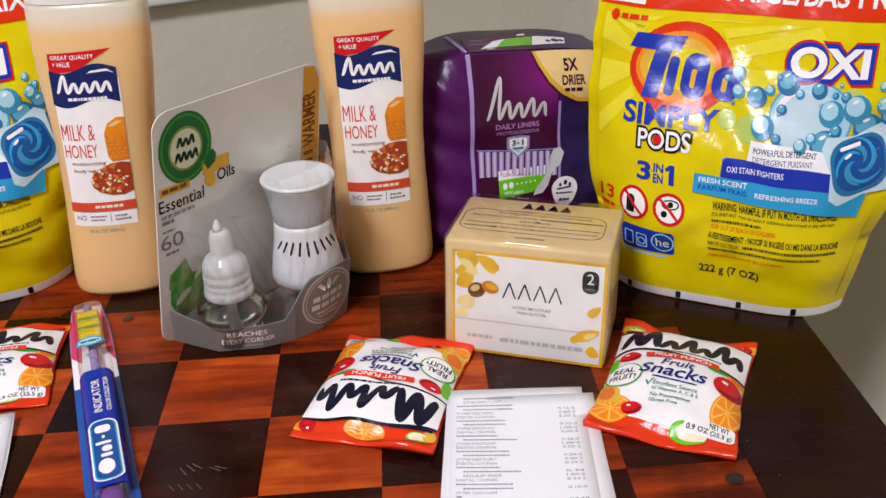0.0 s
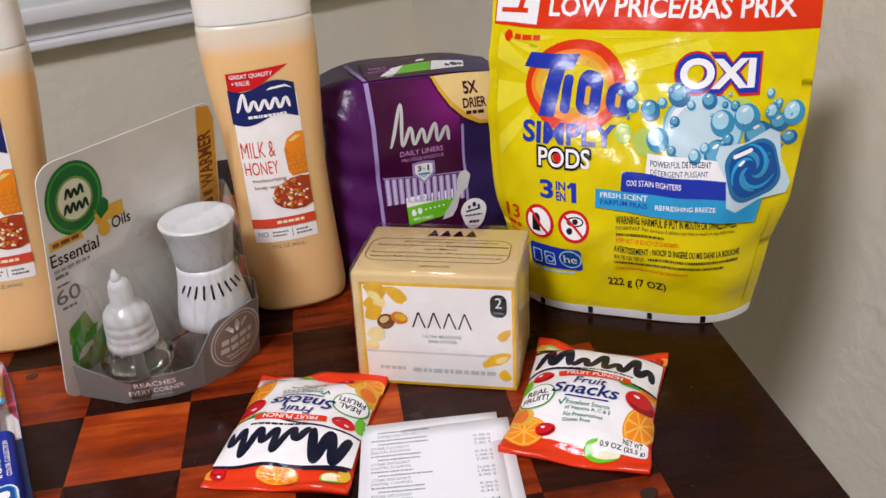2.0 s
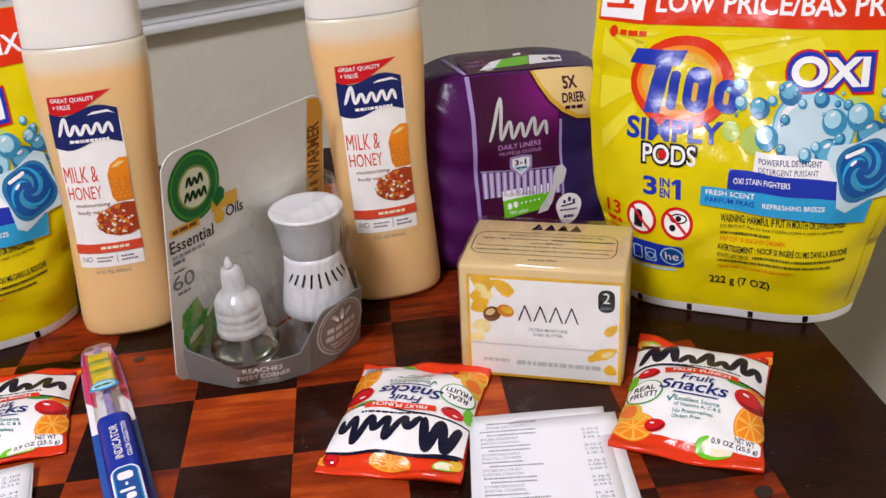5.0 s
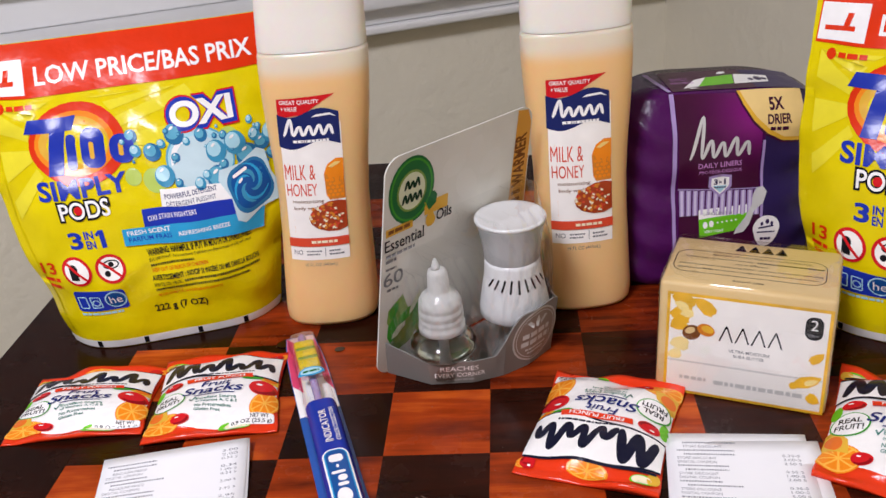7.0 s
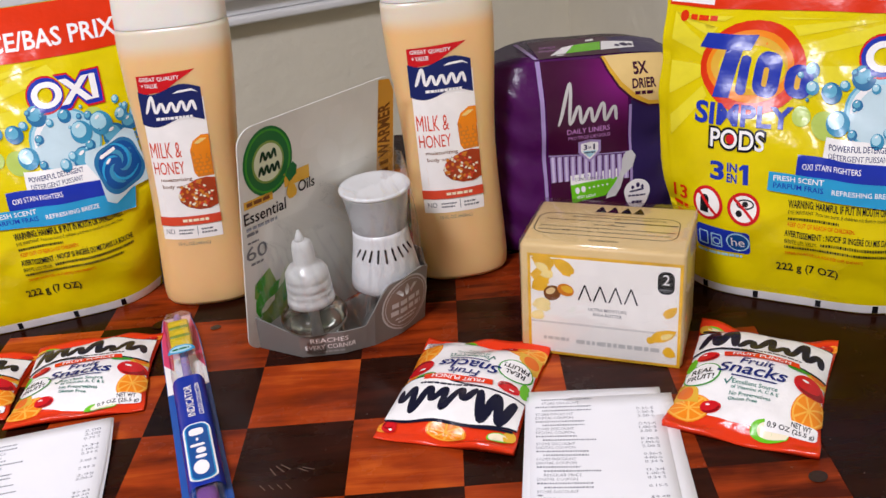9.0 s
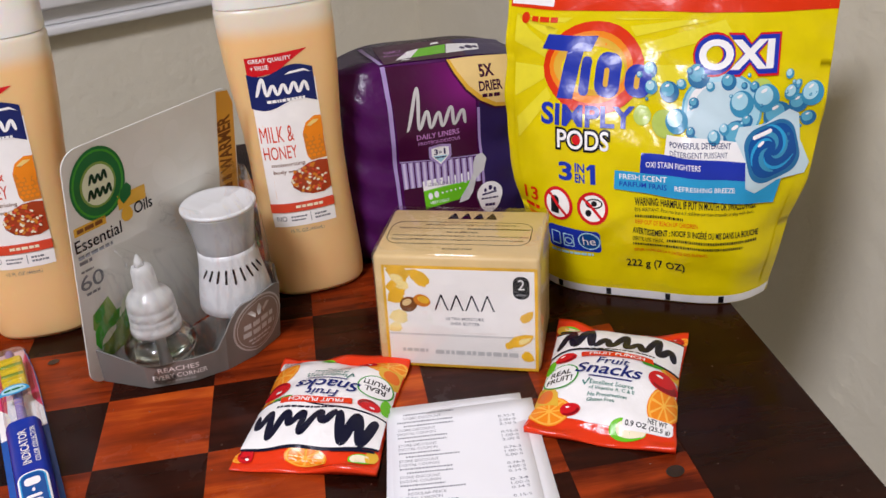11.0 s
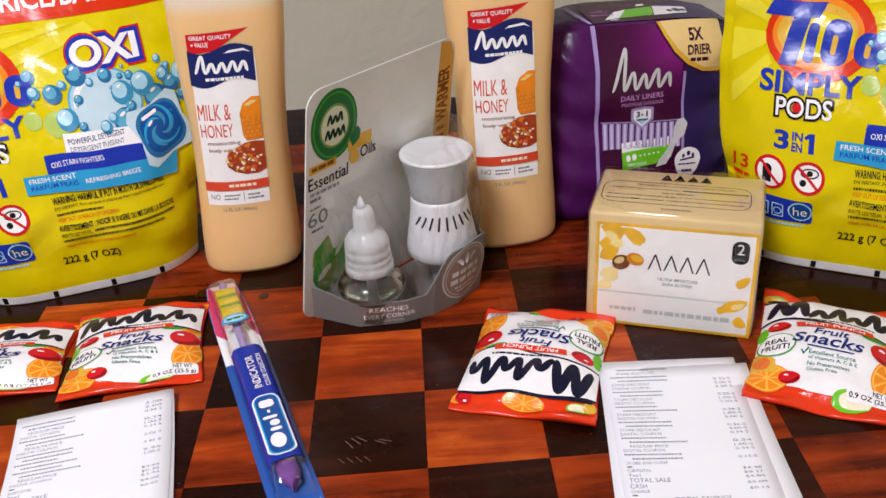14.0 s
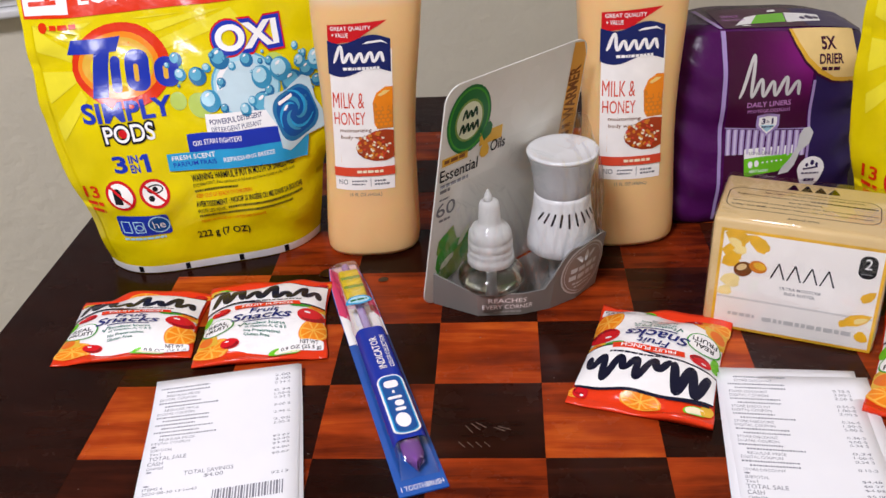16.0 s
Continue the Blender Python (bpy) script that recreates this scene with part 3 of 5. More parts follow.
    for a0, wide, inner in ((10, 3.4, 3), (85, 2.4, 5), (150, 3.6, 3), (215, 2.2, 5.5), (280, 3.4, 3), (335, 2.2, 6)):
        outer, inside = [], []
        for k in range(11):
            a, r = radians(a0 + 13 * k), inner + 0.95 * k
            w = wide * math.sin(math.pi * (k + 0.6) / 11.6)
            outer.append((79 + (r + w / 2) * math.cos(a), 123 + (r + w / 2) * 0.95 * math.sin(a)))
            inside.append((79 + (r - w / 2) * math.cos(a), 123 + (r - w / 2) * 0.95 * math.sin(a)))
        arms.append((outer + inside, [(i, i + 1, 12 + i, 11 + i) for i in range(10)]))
    E("tablet_swirl", arms[::2], "bubble_teal", 16.4)
    E("tablet_swirl", arms[1::2], "cyan", 17)
    E("tablet_shine", [turned(pill(66, 131, 79, 133.4, 1.2), 72, 132, 16), ellipse(72, 127, 2.4, 1.0, 12, 0.6)], "white", 17.6)
    # warnings
    D("lettering", [words("WARNING: HARMFUL IF PUT IN MOUTH OR SWALLOWED.", -17, 85, 68, 90.5, 0.02), words("AVERTISSEMENT : NOCIF SI INGÉRÉ OU MIS DANS LA BOUCHE", -19, 65.5, 71, 71, 0.02)], "black", 2)
    D("small_print", [words("EYE IRRITANT. Pacs can burst if children put them in mouth or play with them.", -17, 80.4, 67, 83.6), bars(-17, 77, 15, 78.8, 12, 0.3, 1.0), words("IRRITE LES YEUX.", -19, 60.6, 2, 63.6), bars(4, 61.2, 70, 63.2, 13, 0.3, 1.0), bars(-19, 56.8, 60, 58.8, 14, 0.3, 1.0)], "black", 2)
    D("small_print", [words("KEEP OUT OF REACH OF CHILDREN.", -17, 72.4, 25, 75.4), words("TENIR HORS DE LA PORTÉE DES ENFANTS.", -19, 51.4, 32, 54.4)], "orange_red", 2)
    D("bottom_seam", [poly((-82, 1), (82, 1), (84, 8), (-84, 8))], "white", 2, pouch_front)
    D("seam_mark", [rect(x, 1.5, x + 3.5, 7.5) for x in (-62, -26, 16, 52)], "black", 3, pouch_front)
    # heat-sealed side welds
    for s in (-1, 1):
        D("side_weld", [poly(*[(s * (fit_x(z) - 7), z) for z in (12, 60, 110, 160, 225)], *[(s * (fit_x(z) - 0.5), z) for z in (225, 160, 110, 60, 12)])], "yellow", 1.4, pouch_front)
    return p


pouch_a = build_pouch(pose(-0.3483, 0.5582, 0, 0, 0, 16.1), "yellow detergent pouch with orange price band beside a bottle")
pouch_b = build_pouch(pose(0.1951, 0.4981, 0, 0, 0, -27.3), "yellow detergent pouch with orange band near the table's edge")


# ---- body wash bottles ----
M["liquid"] = material("peach_liquid_in_plastic", (0.87, 0.555, 0.25), 0.3, vary=0.05, scale=12, sub=0.6, bump=0.03, bump_scale=30)


def fill_level(m, low, high, empty):
    """Above its fill level the bottle is empty frosted plastic."""
    nt = m.node_tree
    b = nt.nodes["Principled BSDF"]
    link = b.inputs["Base Color"].links[0]
    src = link.from_socket
    tc, sep, mr, mx = (nt.nodes.new(k) for k in ("ShaderNodeTexCoord", "ShaderNodeSeparateXYZ", "ShaderNodeMapRange", "ShaderNodeMix"))
    mx.data_type = "RGBA"
    mr.interpolation_type = "SMOOTHSTEP"
    mr.inputs["From Min"].default_value, mr.inputs["From Max"].default_value = low, high
    nt.links.new(tc.outputs["Object"], sep.inputs[0])
    nt.links.new(sep.outputs["Z"], mr.inputs["Value"])
    nt.links.new(mr.outputs["Result"], mx.inputs[0])
    nt.links.new(src, mx.inputs[6])
    mx.inputs[7].default_value = (*empty, 1)
    nt.links.new(mx.outputs[2], b.inputs["Base Color"])


fill_level(M["liquid"], 0.193, 0.207, (0.80, 0.70, 0.55))
M["cap_white"] = material("cap_plastic", (0.86, 0.81, 0.74), 0.45, sub=0.5, vary=0.06, scale=15, bump=0.03)


ink("russet", "A8401F"), ink("petal_cream", "F5CF7A")


def bottle_size(z):
    """Half width and half depth of the bottle at the height z."""
    pts = ((0.0, 0.0325, 0.0205), (0.0015, 0.0347, 0.0228), (0.0045, 0.0364, 0.0248), (0.011, 0.0373, 0.0257), (0.03, 0.0368, 0.0258), (0.055, 0.0358, 0.0252), (0.08, 0.0349, 0.0246), (0.105, 0.0348, 0.0241), (0.13, 0.0359, 0.0238), (0.15, 0.0376, 0.0236), (0.168, 0.0391, 0.0233), (0.188, 0.0402, 0.0226), (0.203, 0.0406, 0.0220), (0.2125, 0.0404, 0.0215), (0.2152, 0.0396, 0.0208), (0.2158, 0.0388, 0.0200), (0.2160, 0.0398, 0.0210),
           (0.224, 0.0398, 0.0208), (0.262, 0.0388, 0.0195), (0.276, 0.036, 0.018), (0.282, 0.030, 0.014))
    for (z0, a0, b0), (z1, a1, b1) in zip(pts, pts[1:]):
        if z <= z1:
            k = max(z - z0, 0) / (z1 - z0)
            return a0 + (a1 - a0) * k, b0 + (b1 - b0) * k
    return pts[-1][1:]


LY = 0.06


def bottle_ring(z, lx, n=56, e=2.5):
    a, b = bottle_size(z)
    pts = []
    for i in range(n):
        t = 2 * math.pi * i / n
        c, s = math.cos(t), math.sin(t)
        pts.append((lx * z + a * math.copysign(abs(c) ** (2 / e), c), LY * z + b * math.copysign(abs(s) ** (2 / e), s), z))
    return pts


def bottle_front(x, z, lx, e=2.5):
    a, b = bottle_size(z)
    return (lx * z + x, LY * z - b * (1 - min(abs(x / a), 0.999) ** e) ** (1 / e), z)


def bottle_section(z0, z1, steps, lx, extra=(), low=True, high=True):
    bm = bmesh.new()
    zs = sorted(set(span(z0, z1, steps)) | {z for z in extra if z0 < z < z1})
    rings = [[bm.verts.new(p) for p in bottle_ring(z, lx)] for z in zs]
    for r, s in zip(rings, rings[1:]):
        for i in range(len(r)):
            k = (i + 1) % len(r)
            bm.faces.new((r[i], r[k], s[k], s[i]))
    if low:
        bm.faces.new(rings[0][::-1])
    if high:
        bm.faces.new(rings[-1])
    return bm


def label_height(b):
    """Height on the bottle of a line of its label."""
    return 0.059 + (b - 0.062) * 0.87 if b < 0.143 else 0.1295 + (b - 0.143) * 1.14 + 0.001


def build_bottle(m, label, lx):
    p = thing("body_wash_bottle", label, "bottle", m, group="body wash bottles")
    part("body", bottle_section(0.0, 0.2158, 44, lx, (0.0015, 0.0045, 0.2125, 0.2152), high=False), M["liquid"], p)
    part("cap", bottle_section(0.2160, 0.282, 16, lx, (0.224, 0.262, 0.276), low=False), M["cap_white"], p, "white frosted plastic cap")
    D = lambda name, shapes, mat, lift=1, **k: decal(name, shapes, lambda a, b: bottle_front(a * 0.905 - 0.0034, label_height(b), lx), M[mat], p, 0.0001 + 0.00015 * lift, **k)
    lab = D("paper_label", [rect(-25, 62, 25, 174)], "skin_white")
    D("flag", [poly((-25.4, 178), (-25.4, 190), (22, 192), (6, 185), (-4, 180))], "red", 2)
    D("lettering", [words("GREAT QUALITY", -23, 186.2, 9, 189.2, 0.012), words("+ VALUE", -22, 182.4, -9, 185.2, 0.012)], "white", 3)
    wave = [(-26 + 50 * k / 12, 181 + 2.6 * math.sin(k / 12 * 6.28 + 3.4)) for k in range(13)] + [(24 - 50 * k / 12, 160 + 2.6 * math.sin((12 - k) / 12 * 6.28 + 3.4)) for k in range(13)]
    D("brand_panel", [poly(*wave)], "navy", 2.5)
    D("brand_mark", script(-21.5, 166.5, 19, 174.5, (1.35, 0.75, 0.75, 0.8, 0.75), 1.5, 2.6) + [poly((2, 178), (17, 178.8), (22, 177.4), (17, 180.2), (6, 179.6)), bars(-14, 161.8, 15, 163.6, 2, word=2.2)], "white", 3.5)
    D("lettering", [words("MILK &", -23.8, 136, 1.8, 147), words("HONEY", -23.3, 121.5, 2.3, 132.5)], "coral", 2)
    D("lettering", [words("moisturizing", -19, 114, 7, 118, 0.01), words("body wash", -18.5, 108, 3, 112, 0.01)], "brown", 2)
    # honeycomb with a dripping spoon and a bowl
    D("honeycomb", [poly((9.5, 122), (8.6, 140), (12, 146), (19, 149.5), (24.8, 149), (24.8, 117), (12, 117))], "honey", 2)
    tagged(D("honeycomb", [ellipse(11.4 + 4 * (k % 4) * 0.92 + 1.8 * ((k // 4) % 2), 121 + 3.4 * (k // 4), 1.6, 1.5, 6) for k in range(28) if 11.4 + 4 * (k % 4) * 0.92 + 1.8 * ((k // 4) % 2) < 23.4], "orange", 3), kind="stuff")
    D("honey_drip", [poly((8.8, 141), (12, 146.6), (19, 150.2), (24.8, 149.8), (24.8, 139), (23, 131), (21.4, 139), (18.6, 126), (16.6, 138), (13.4, 133), (11, 140))], "orange", 4)
    D("honey_drip", [poly((12.4, 145), (18, 148), (23, 147.6), (20, 146), (15, 144))], "petal_cream", 5)
    D("bowl", [poly((-6.5, 101), (-4, 107), (2, 111.5), (10, 115.5), (18, 116.5), (24.8, 115), (24.8, 91), (18, 88.5), (9, 88.5), (0, 91.5), (-5, 96))], "russet", 4)
    rb = random.Random(9)
    bits = [(9.5 + 15 * rb.uniform(-1, 1), 102.5 + 12.5 * rb.uniform(-1, 1)) for _ in range(110)]
    bits = [b for b in bits if ((b[0] - 9.5) / 15) ** 2 + ((b[1] - 102.5) / 12) ** 2 < 1 and b[0] < 23.2]
    D("bowl_bit", [ellipse(x, y, 1.7, 1.2, 8, x) for x, y in bits[::3]], "honey", 5)
    D("bowl_bit", [ellipse(x, y, 1.4, 0.9, 8, y) for x, y in bits[1::3]], "cream", 5.6)
    D("bowl_bit", [ellipse(x, y, 1.3, 0.9, 8, x + y) for x, y in bits[2::3]], "coral", 6)
    D("stripe", [rect(-25, 75, 25, 83)], "coral", 6.2)
    D("small_print", [bars(-6, 78, 16, 80.4, 4)], "cream", 7)
    D("lettering", [words("NO", -22, 67, -14.5, 71.5), bars(-11, 69.6, 2, 71, 7, word=2), bars(-11, 66.6, 0, 68, 8, word=2), rect(4.6, 65, 5.1, 73), bars(8, 69.4, 18, 71, 9, word=2), bars(8, 66.2, 21, 67.8, 10, word=2)], "grey", 2)
    D("lettering", [words("15 FL OZ (443mL)", -13, 55, 14, 59)], "grey", 1)
    return p


bottle_a = build_bottle(pose(-0.2315, 0.603, 0, 0, 0, 3), "peach body wash bottle with a white cap beside a detergent pouch", 0.055)
bottle_b = build_bottle(pose(-0.029, 0.610, 0, 0, 0, 7), "peach body wash bottle with a white cap beside a purple pack", 0.002)

# ---- soap box ----
BW, BD, BH, LEAN_BACK = 0.107, 0.066, 0.0795, 0.11
soap = thing("soap_box", "gold and white cardboard soap box in clear wrap", "box", pose(0.0085, 0.4815, 0, 0, 0, -20))
bm = box_bm(0, 0, 0.0004, BW, BD, BH, 0.0028, 3)
for v in bm.verts:
    v.co.y += LEAN_BACK * v.co.z
part("carton", bm, M["tan"], soap)
box_front = lambda x, z: (x, LEAN_BACK * z, z)
box_top = lambda x, y: (x, y + LEAN_BACK * BH, BH)
D = lambda name, shapes, mat, lift=1, top=False, **k: decal(name, shapes, box_top if top else box_front, M[mat], soap, 0.0001 + 0.00012 * lift, step=0.05, **k)
M["petal_gold"] = material("yellow_petal_print", "EFB92C", 0.35, vary=0.3, scale=90)
M["petal_pale"] = material("pale_petal_print", "F7DF94", 0.35, vary=0.2, scale=90)


def petal(x, y, l, w, turn):
    """A petal with a point and a notched tip."""
    pts = [(0, 0), (0.25 * l, 0.42 * w), (0.6 * l, 0.55 * w), (0.92 * l, 0.38 * w), (l, 0.1 * w), (0.93 * l, -0.12 * w), (0.97 * l, -0.3 * w), (0.7 * l, -0.5 * w), (0.3 * l, -0.34 * w)]
    return turned(([(x + a, y + b) for a, b in pts], [tuple(range(9))]), x, y, turn)


D("label_border", [rect(5.5, 0.8, 105.6, 73)], "petal_gold", 1)
D("paper_label", [rect(7.5, 2.8, 103.6, 71)], "skin_white", 2)
D("brand_mark", [poly((a, 42.5), (a + 1.1, 42.5), (a + 4.6, 52), (a + 8.1, 42.5), (a + 9.2, 42.5), (a + 5.1, 53.5), (a + 4.1, 53.5)) for a in (39, 49, 59, 69)], "black", 3)
D("lettering", [words("ULTRA MOISTURE", 46, 35.5, 71, 37.7, 0.01), words("SHEA BUTTER", 49, 32, 68, 34.2, 0.01)], "grey", 3)
D("petal", [petal(*q) for q in ((8, 70, 16, 11, -20), (22, 70, 17, 9, -35), (7, 58, 14, 12, -8), (8, 48, 12, 10, 25), (102.6, 44, 11, 6, 225), (103, 27, 17, 8, 205), (91, 22, 8, 5, 215), (103, 9, 9, 7, 150))], "petal_gold", 3)
D("petal", [petal(*q) for q in ((10, 66, 10, 6, -25), (14, 58, 9, 6, 10), (8, 36, 13, 10, 5), (20, 40, 10, 7, -140), (7, 27, 10, 7, 20), (101, 25, 9, 4, 207))], "petal_pale", 4)
D("shea_nut", [ellipse(22, 46, 6, 5.2, turn=0.5)], "brown", 5)
D("shea_nut", [ellipse(21, 47.4, 3.4, 2.2, turn=0.5)], "tan", 6)
D("shea_nut", [ellipse(31, 49, 5.6, 4.2, turn=-0.3)], "honey", 6)
D("shea_nut", [ellipse(32, 49.6, 4, 2.4, turn=-0.3)], "petal_gold", 7)
D("count_badge", [pill(90, 52, 100.5, 67.5, 4.6)], "black", 3)
D("lettering", [words("2", 93.2, 58.5, 97.4, 65.5)], "white", 4)
D("small_print", [bars(92, 54.5, 98.5, 55.6, 3, word=2)], "grey", 4)
D("flap_seam", [rect(7.5, 24.6, 103.4, 25.0), rect(7.5, 23.9, 103.4, 24.3)], "pale_grey", 3)
D("small_print", [bars(16, 11.5, 33, 14, 21, word=3), bars(38, 10.5, 93, 13.5, 22, word=4)], "pale_grey", 3)
D("brand_mark", [poly((a, 51.5), (a + 1, 51.5), (a + 4, 58.8), (a + 7, 51.5), (a + 8, 51.5), (a + 4.5, 60), (a + 3.5, 60)) for a in (40, 48.6, 57.2, 65.8)], "black", 1, True)
D("lettering", [words("BEAUTIFUL, HEALTHY SKIN YOU CAN SEE AND FEEL.", 27, 41.5, 90, 44), words("actual size", 44, 9, 63, 12), words("Regular soap can leave your skin dry.", 10, 36.2, 54, 38.8, 0.006), bars(56, 36.7, 97, 38.3, 31, word=2.4), words("bar is different.", 43, 31.6, 64, 34, 0.006), words("Immerse yourself in pampering lather. Our bar, formulated with shea", 8, 26, 97, 28.6, 0.006), words("butter and", 8, 21, 22, 23.4, 0.006), bars(23.5, 21.5, 30, 23, 34, word=2.4), words("moisturizer, indulges skin to leave it soft and smooth.", 31.5, 20.8, 95, 23.4, 0.006)], "black", 1, True)
D("oval_line", [outline(4, 16, 99, 47, 9, 0.5)], "black", 1, True)
M["wrap"] = clear_plastic("clear_wrap", (0.99, 0.99, 0.99), 0.09, 0.5, dents=0.45)
bm = box_bm(-0.0006, -0.0012, 0.0002, BW + 0.0006, BD + 0.001, BH + 0.0028, 0.003, 2)
for v in bm.verts:
    v.co.y += LEAN_BACK * v.co.z
wrap = part("wrap", bm, M["wrap"], soap, "clear shrink wrap")

# ---- purple pack of liners ----
PW, PD, PHT = 0.148, 0.066, 0.153


def pack_front(x, z):
    t = min(abs(x / PW - 0.5) * 2, 1)
    k = min(abs(z / PHT - 0.5) * 2, 1)
    return (x + 0.03 * z, 0.16 * z + 0.014 * t ** 6 + 0.010 * k ** 8 + 0.0024 * math.sin(90 * z + 25 * x) * math.sin(40 * x) + 0.0022 * math.sin(210 * z + 60 * x + 2 * math.sin(70 * x)) * t * t, max(z, 0) * (1 - 0.04 * x / PW) - 0.006 * t ** 4 * (z / PHT) ** 3)


def pack_back(x, z):
    t = min(abs(x / PW - 0.5) * 2, 1)
    f = pack_front(x, z)
    return (f[0], f[1] + PD * (1 - 0.6 * t ** 4) - 0.001 * math.sin(70 * z), f[2])


M["plum_glow"] = material("plum_print_glowing_to_magenta", "3E0A30", 0.28, vary=0.1, spec=0.3, bump=0.45, bump_scale=30, dist=0.004)


def glow_print(m, centre, size, colour):
    """A printed round blend to another ink."""
    nt = m.node_tree
    b = nt.nodes["Principled BSDF"]
    src = b.inputs["Base Color"].links[0].from_socket
    tc, mp, gr, mx = (nt.nodes.new(k) for k in ("ShaderNodeTexCoord", "ShaderNodeMapping", "ShaderNodeTexGradient", "ShaderNodeMix"))
    gr.gradient_type = "QUADRATIC_SPHERE"
    mx.data_type = "RGBA"
    mp.inputs["Location"].default_value = (-centre[0] / size, 0, -centre[1] / size * 1.2)
    mp.inputs["Scale"].default_value = (1 / size, 0.0, 1.2 / size)
    nt.links.new(tc.outputs["Object"], mp.inputs[0])
    nt.links.new(mp.outputs[0], gr.inputs[0])
    nt.links.new(gr.outputs["Fac"], mx.inputs[0])
    nt.links.new(src, mx.inputs[6])
    mx.inputs[7].default_value = colour
    nt.links.new(mx.outputs[2], b.inputs["Base Color"])


glow_print(M["plum_glow"], (0.108, 0.134), 0.062, rgb("98188C"))
ink("sand", "EBCB86"), ink("pale_lilac", "CFC3DE"), ink("pink_lilac", "C488C8")
pack = thing("liner_pack", "purple plastic-wrapped pack of liners standing behind the soap box", "packet", pose(0.007, 0.608, 0, 0, 0, 6))
part("wrapper", grid_bm(pack_front, span(0, PW, 90), span(0, PHT, 100), pack_back), M["purple"], pack)


def pack_height(b):
    """Height on the pack of a line of its print."""
    pts = ((0.0, 0.002), (0.022, 0.043), (0.047, 0.064), (0.071, 0.081), (0.085, 0.094), (0.142, PHT))
    for (b0, z0), (b1, z1) in zip(pts, pts[1:]):
        if b <= b1:
            return z0 + (z1 - z0) * (b - b0) / (b1 - b0)
    return PHT


D = lambda name, shapes, mat, lift=1, **k: decal(name, shapes, lambda a, b: pack_front(min(0.0375 + (a - 0.038) * 0.99, PW), pack_height(b)), M[mat], pack, 0.0004 + 0.00015 * lift, step=0.004, **k)
D("panel", [poly((39.5, 72), (103, 69), (104, 141), (37.5, 141.5))], "plum_glow", 1)
D("panel_edge", [poly((35, 2), (37.4, 2), (37.2, 142), (33.6, 142)), poly((104, 2), (106, 2), (106.6, 108), (104.4, 108)), poly((39.5, 71.2), (103, 68.2), (103, 69.4), (39.5, 72.4))], "lilac", 2)
D("panel_low", [poly((39, 2), (104, 2), (104, 42), (40, 44))], "plum", 1)
D("side_fade", [poly((106, 2), (147.5, 2), (147.5, 141), (106, 141))], "indigo", 1)
D("stripes", [poly((40.5 + 5.3 * k, 43 - 0.2 * k), (44.6 + 5.3 * k, 43 - 0.2 * k), (44.8 + 5.3 * k, 70.5 - 0.3 * k), (40.7 + 5.3 * k, 70.5 - 0.3 * k)) for k in range(12)], "lilac", 2)
D("stripes", [poly((41.6 + 5.3 * k, 43 - 0.2 * k), (43.4 + 5.3 * k, 43 - 0.2 * k), (43.6 + 5.3 * k, 70.5 - 0.3 * k), (41.8 + 5.3 * k, 70.5 - 0.3 * k)) for k in range(12)], "pale_lilac", 2.6)
D("brand_mark", script(47, 97, 95, 110, (2.3, 1, 0.85, 1.1, 0.85), 3, 2.8), "pale_grey", 3)
D("lettering", [words("DAILY LINERS", 54, 89.5, 89, 93.4, 0.012), words("PROTÈGE-DESSOUS", 55, 85, 89, 88.2)], "pink_lilac", 3)
D("shield", [poly((63, 82.5), (72, 84), (81, 82.5), (81, 73), (72, 62), (63, 73))], "lilac", 4)
D("shield", [poly((65, 80.8), (72, 82), (79, 80.8), (79, 74), (72, 65), (65, 74))], "white", 4.6)
D("shield", [poly((66.4, 74), (77.6, 74), (72, 67))], "light_blue", 5)
D("lettering", [words("3", 67, 75, 70, 80, 0.03), words("in", 71, 76, 73, 78.4, 0.02), rect(74.8, 75, 76.2, 80)], "indigo", 6)
D("small_print", [bars(67.5, 72, 76.5, 73.2, 3, word=1.6)], "indigo", 6)
D("length_tab", [poly((56, 38), (94, 43), (97, 52), (56, 47.5))], "white", 3)
D("length_tab", [poly((56, 22), (84, 25.5), (90, 33), (94, 43), (56, 38.5))], "lime", 4)
D("lettering", [words("LONG LENGTH", 60, 42, 82, 45)], "grey", 4)
D("drop", [ellipse(61, 33, 1.9, 3.0), ellipse(66, 33.8, 1.9, 3.0), *[ellipse(71 + 3.6 * k, 34.6 + 0.5 * k, 0.8) for k in range(5)]], "white", 5)
D("lettering", [words("VERY LIGHT", 60, 25.6, 76, 28.2, 0.01)], "white", 5)
D("liner", [poly((84, 22), (92, 24), (96, 32), (99, 44), (106, 52), (109, 64), (106, 70), (101, 69), (98, 62), (97, 50), (92, 38), (86, 28))], "pale_grey", 5)
D("badge", [ellipse(109.5, 27, 10.5, 12)], "white", 6)
D("badge", [ellipse(110, 33, 1.5, 2.4), ellipse(105.8, 31, 1.1, 1.9), ellipse(113.6, 31, 1.1, 1.9), turned(pill(103, 27, 115, 28.6, 0.8), 109, 28, 8), bars(102.5, 22, 116, 23.6, 5, word=2), bars(105.5, 18.5, 113.5, 19.8, 6, word=2)], "indigo", 7)
D("corner_flash", [poly((84, 142), (88, 133), (96, 121), (106, 112), (118, 106), (138, 104), (138, 142))], "plum", 3.4)
D("corner_flash", [poly((85.5, 142), (89.5, 133.5), (97, 122.5), (107, 113.5), (119, 107.5), (138, 105.5), (138, 142))], "gold", 4)
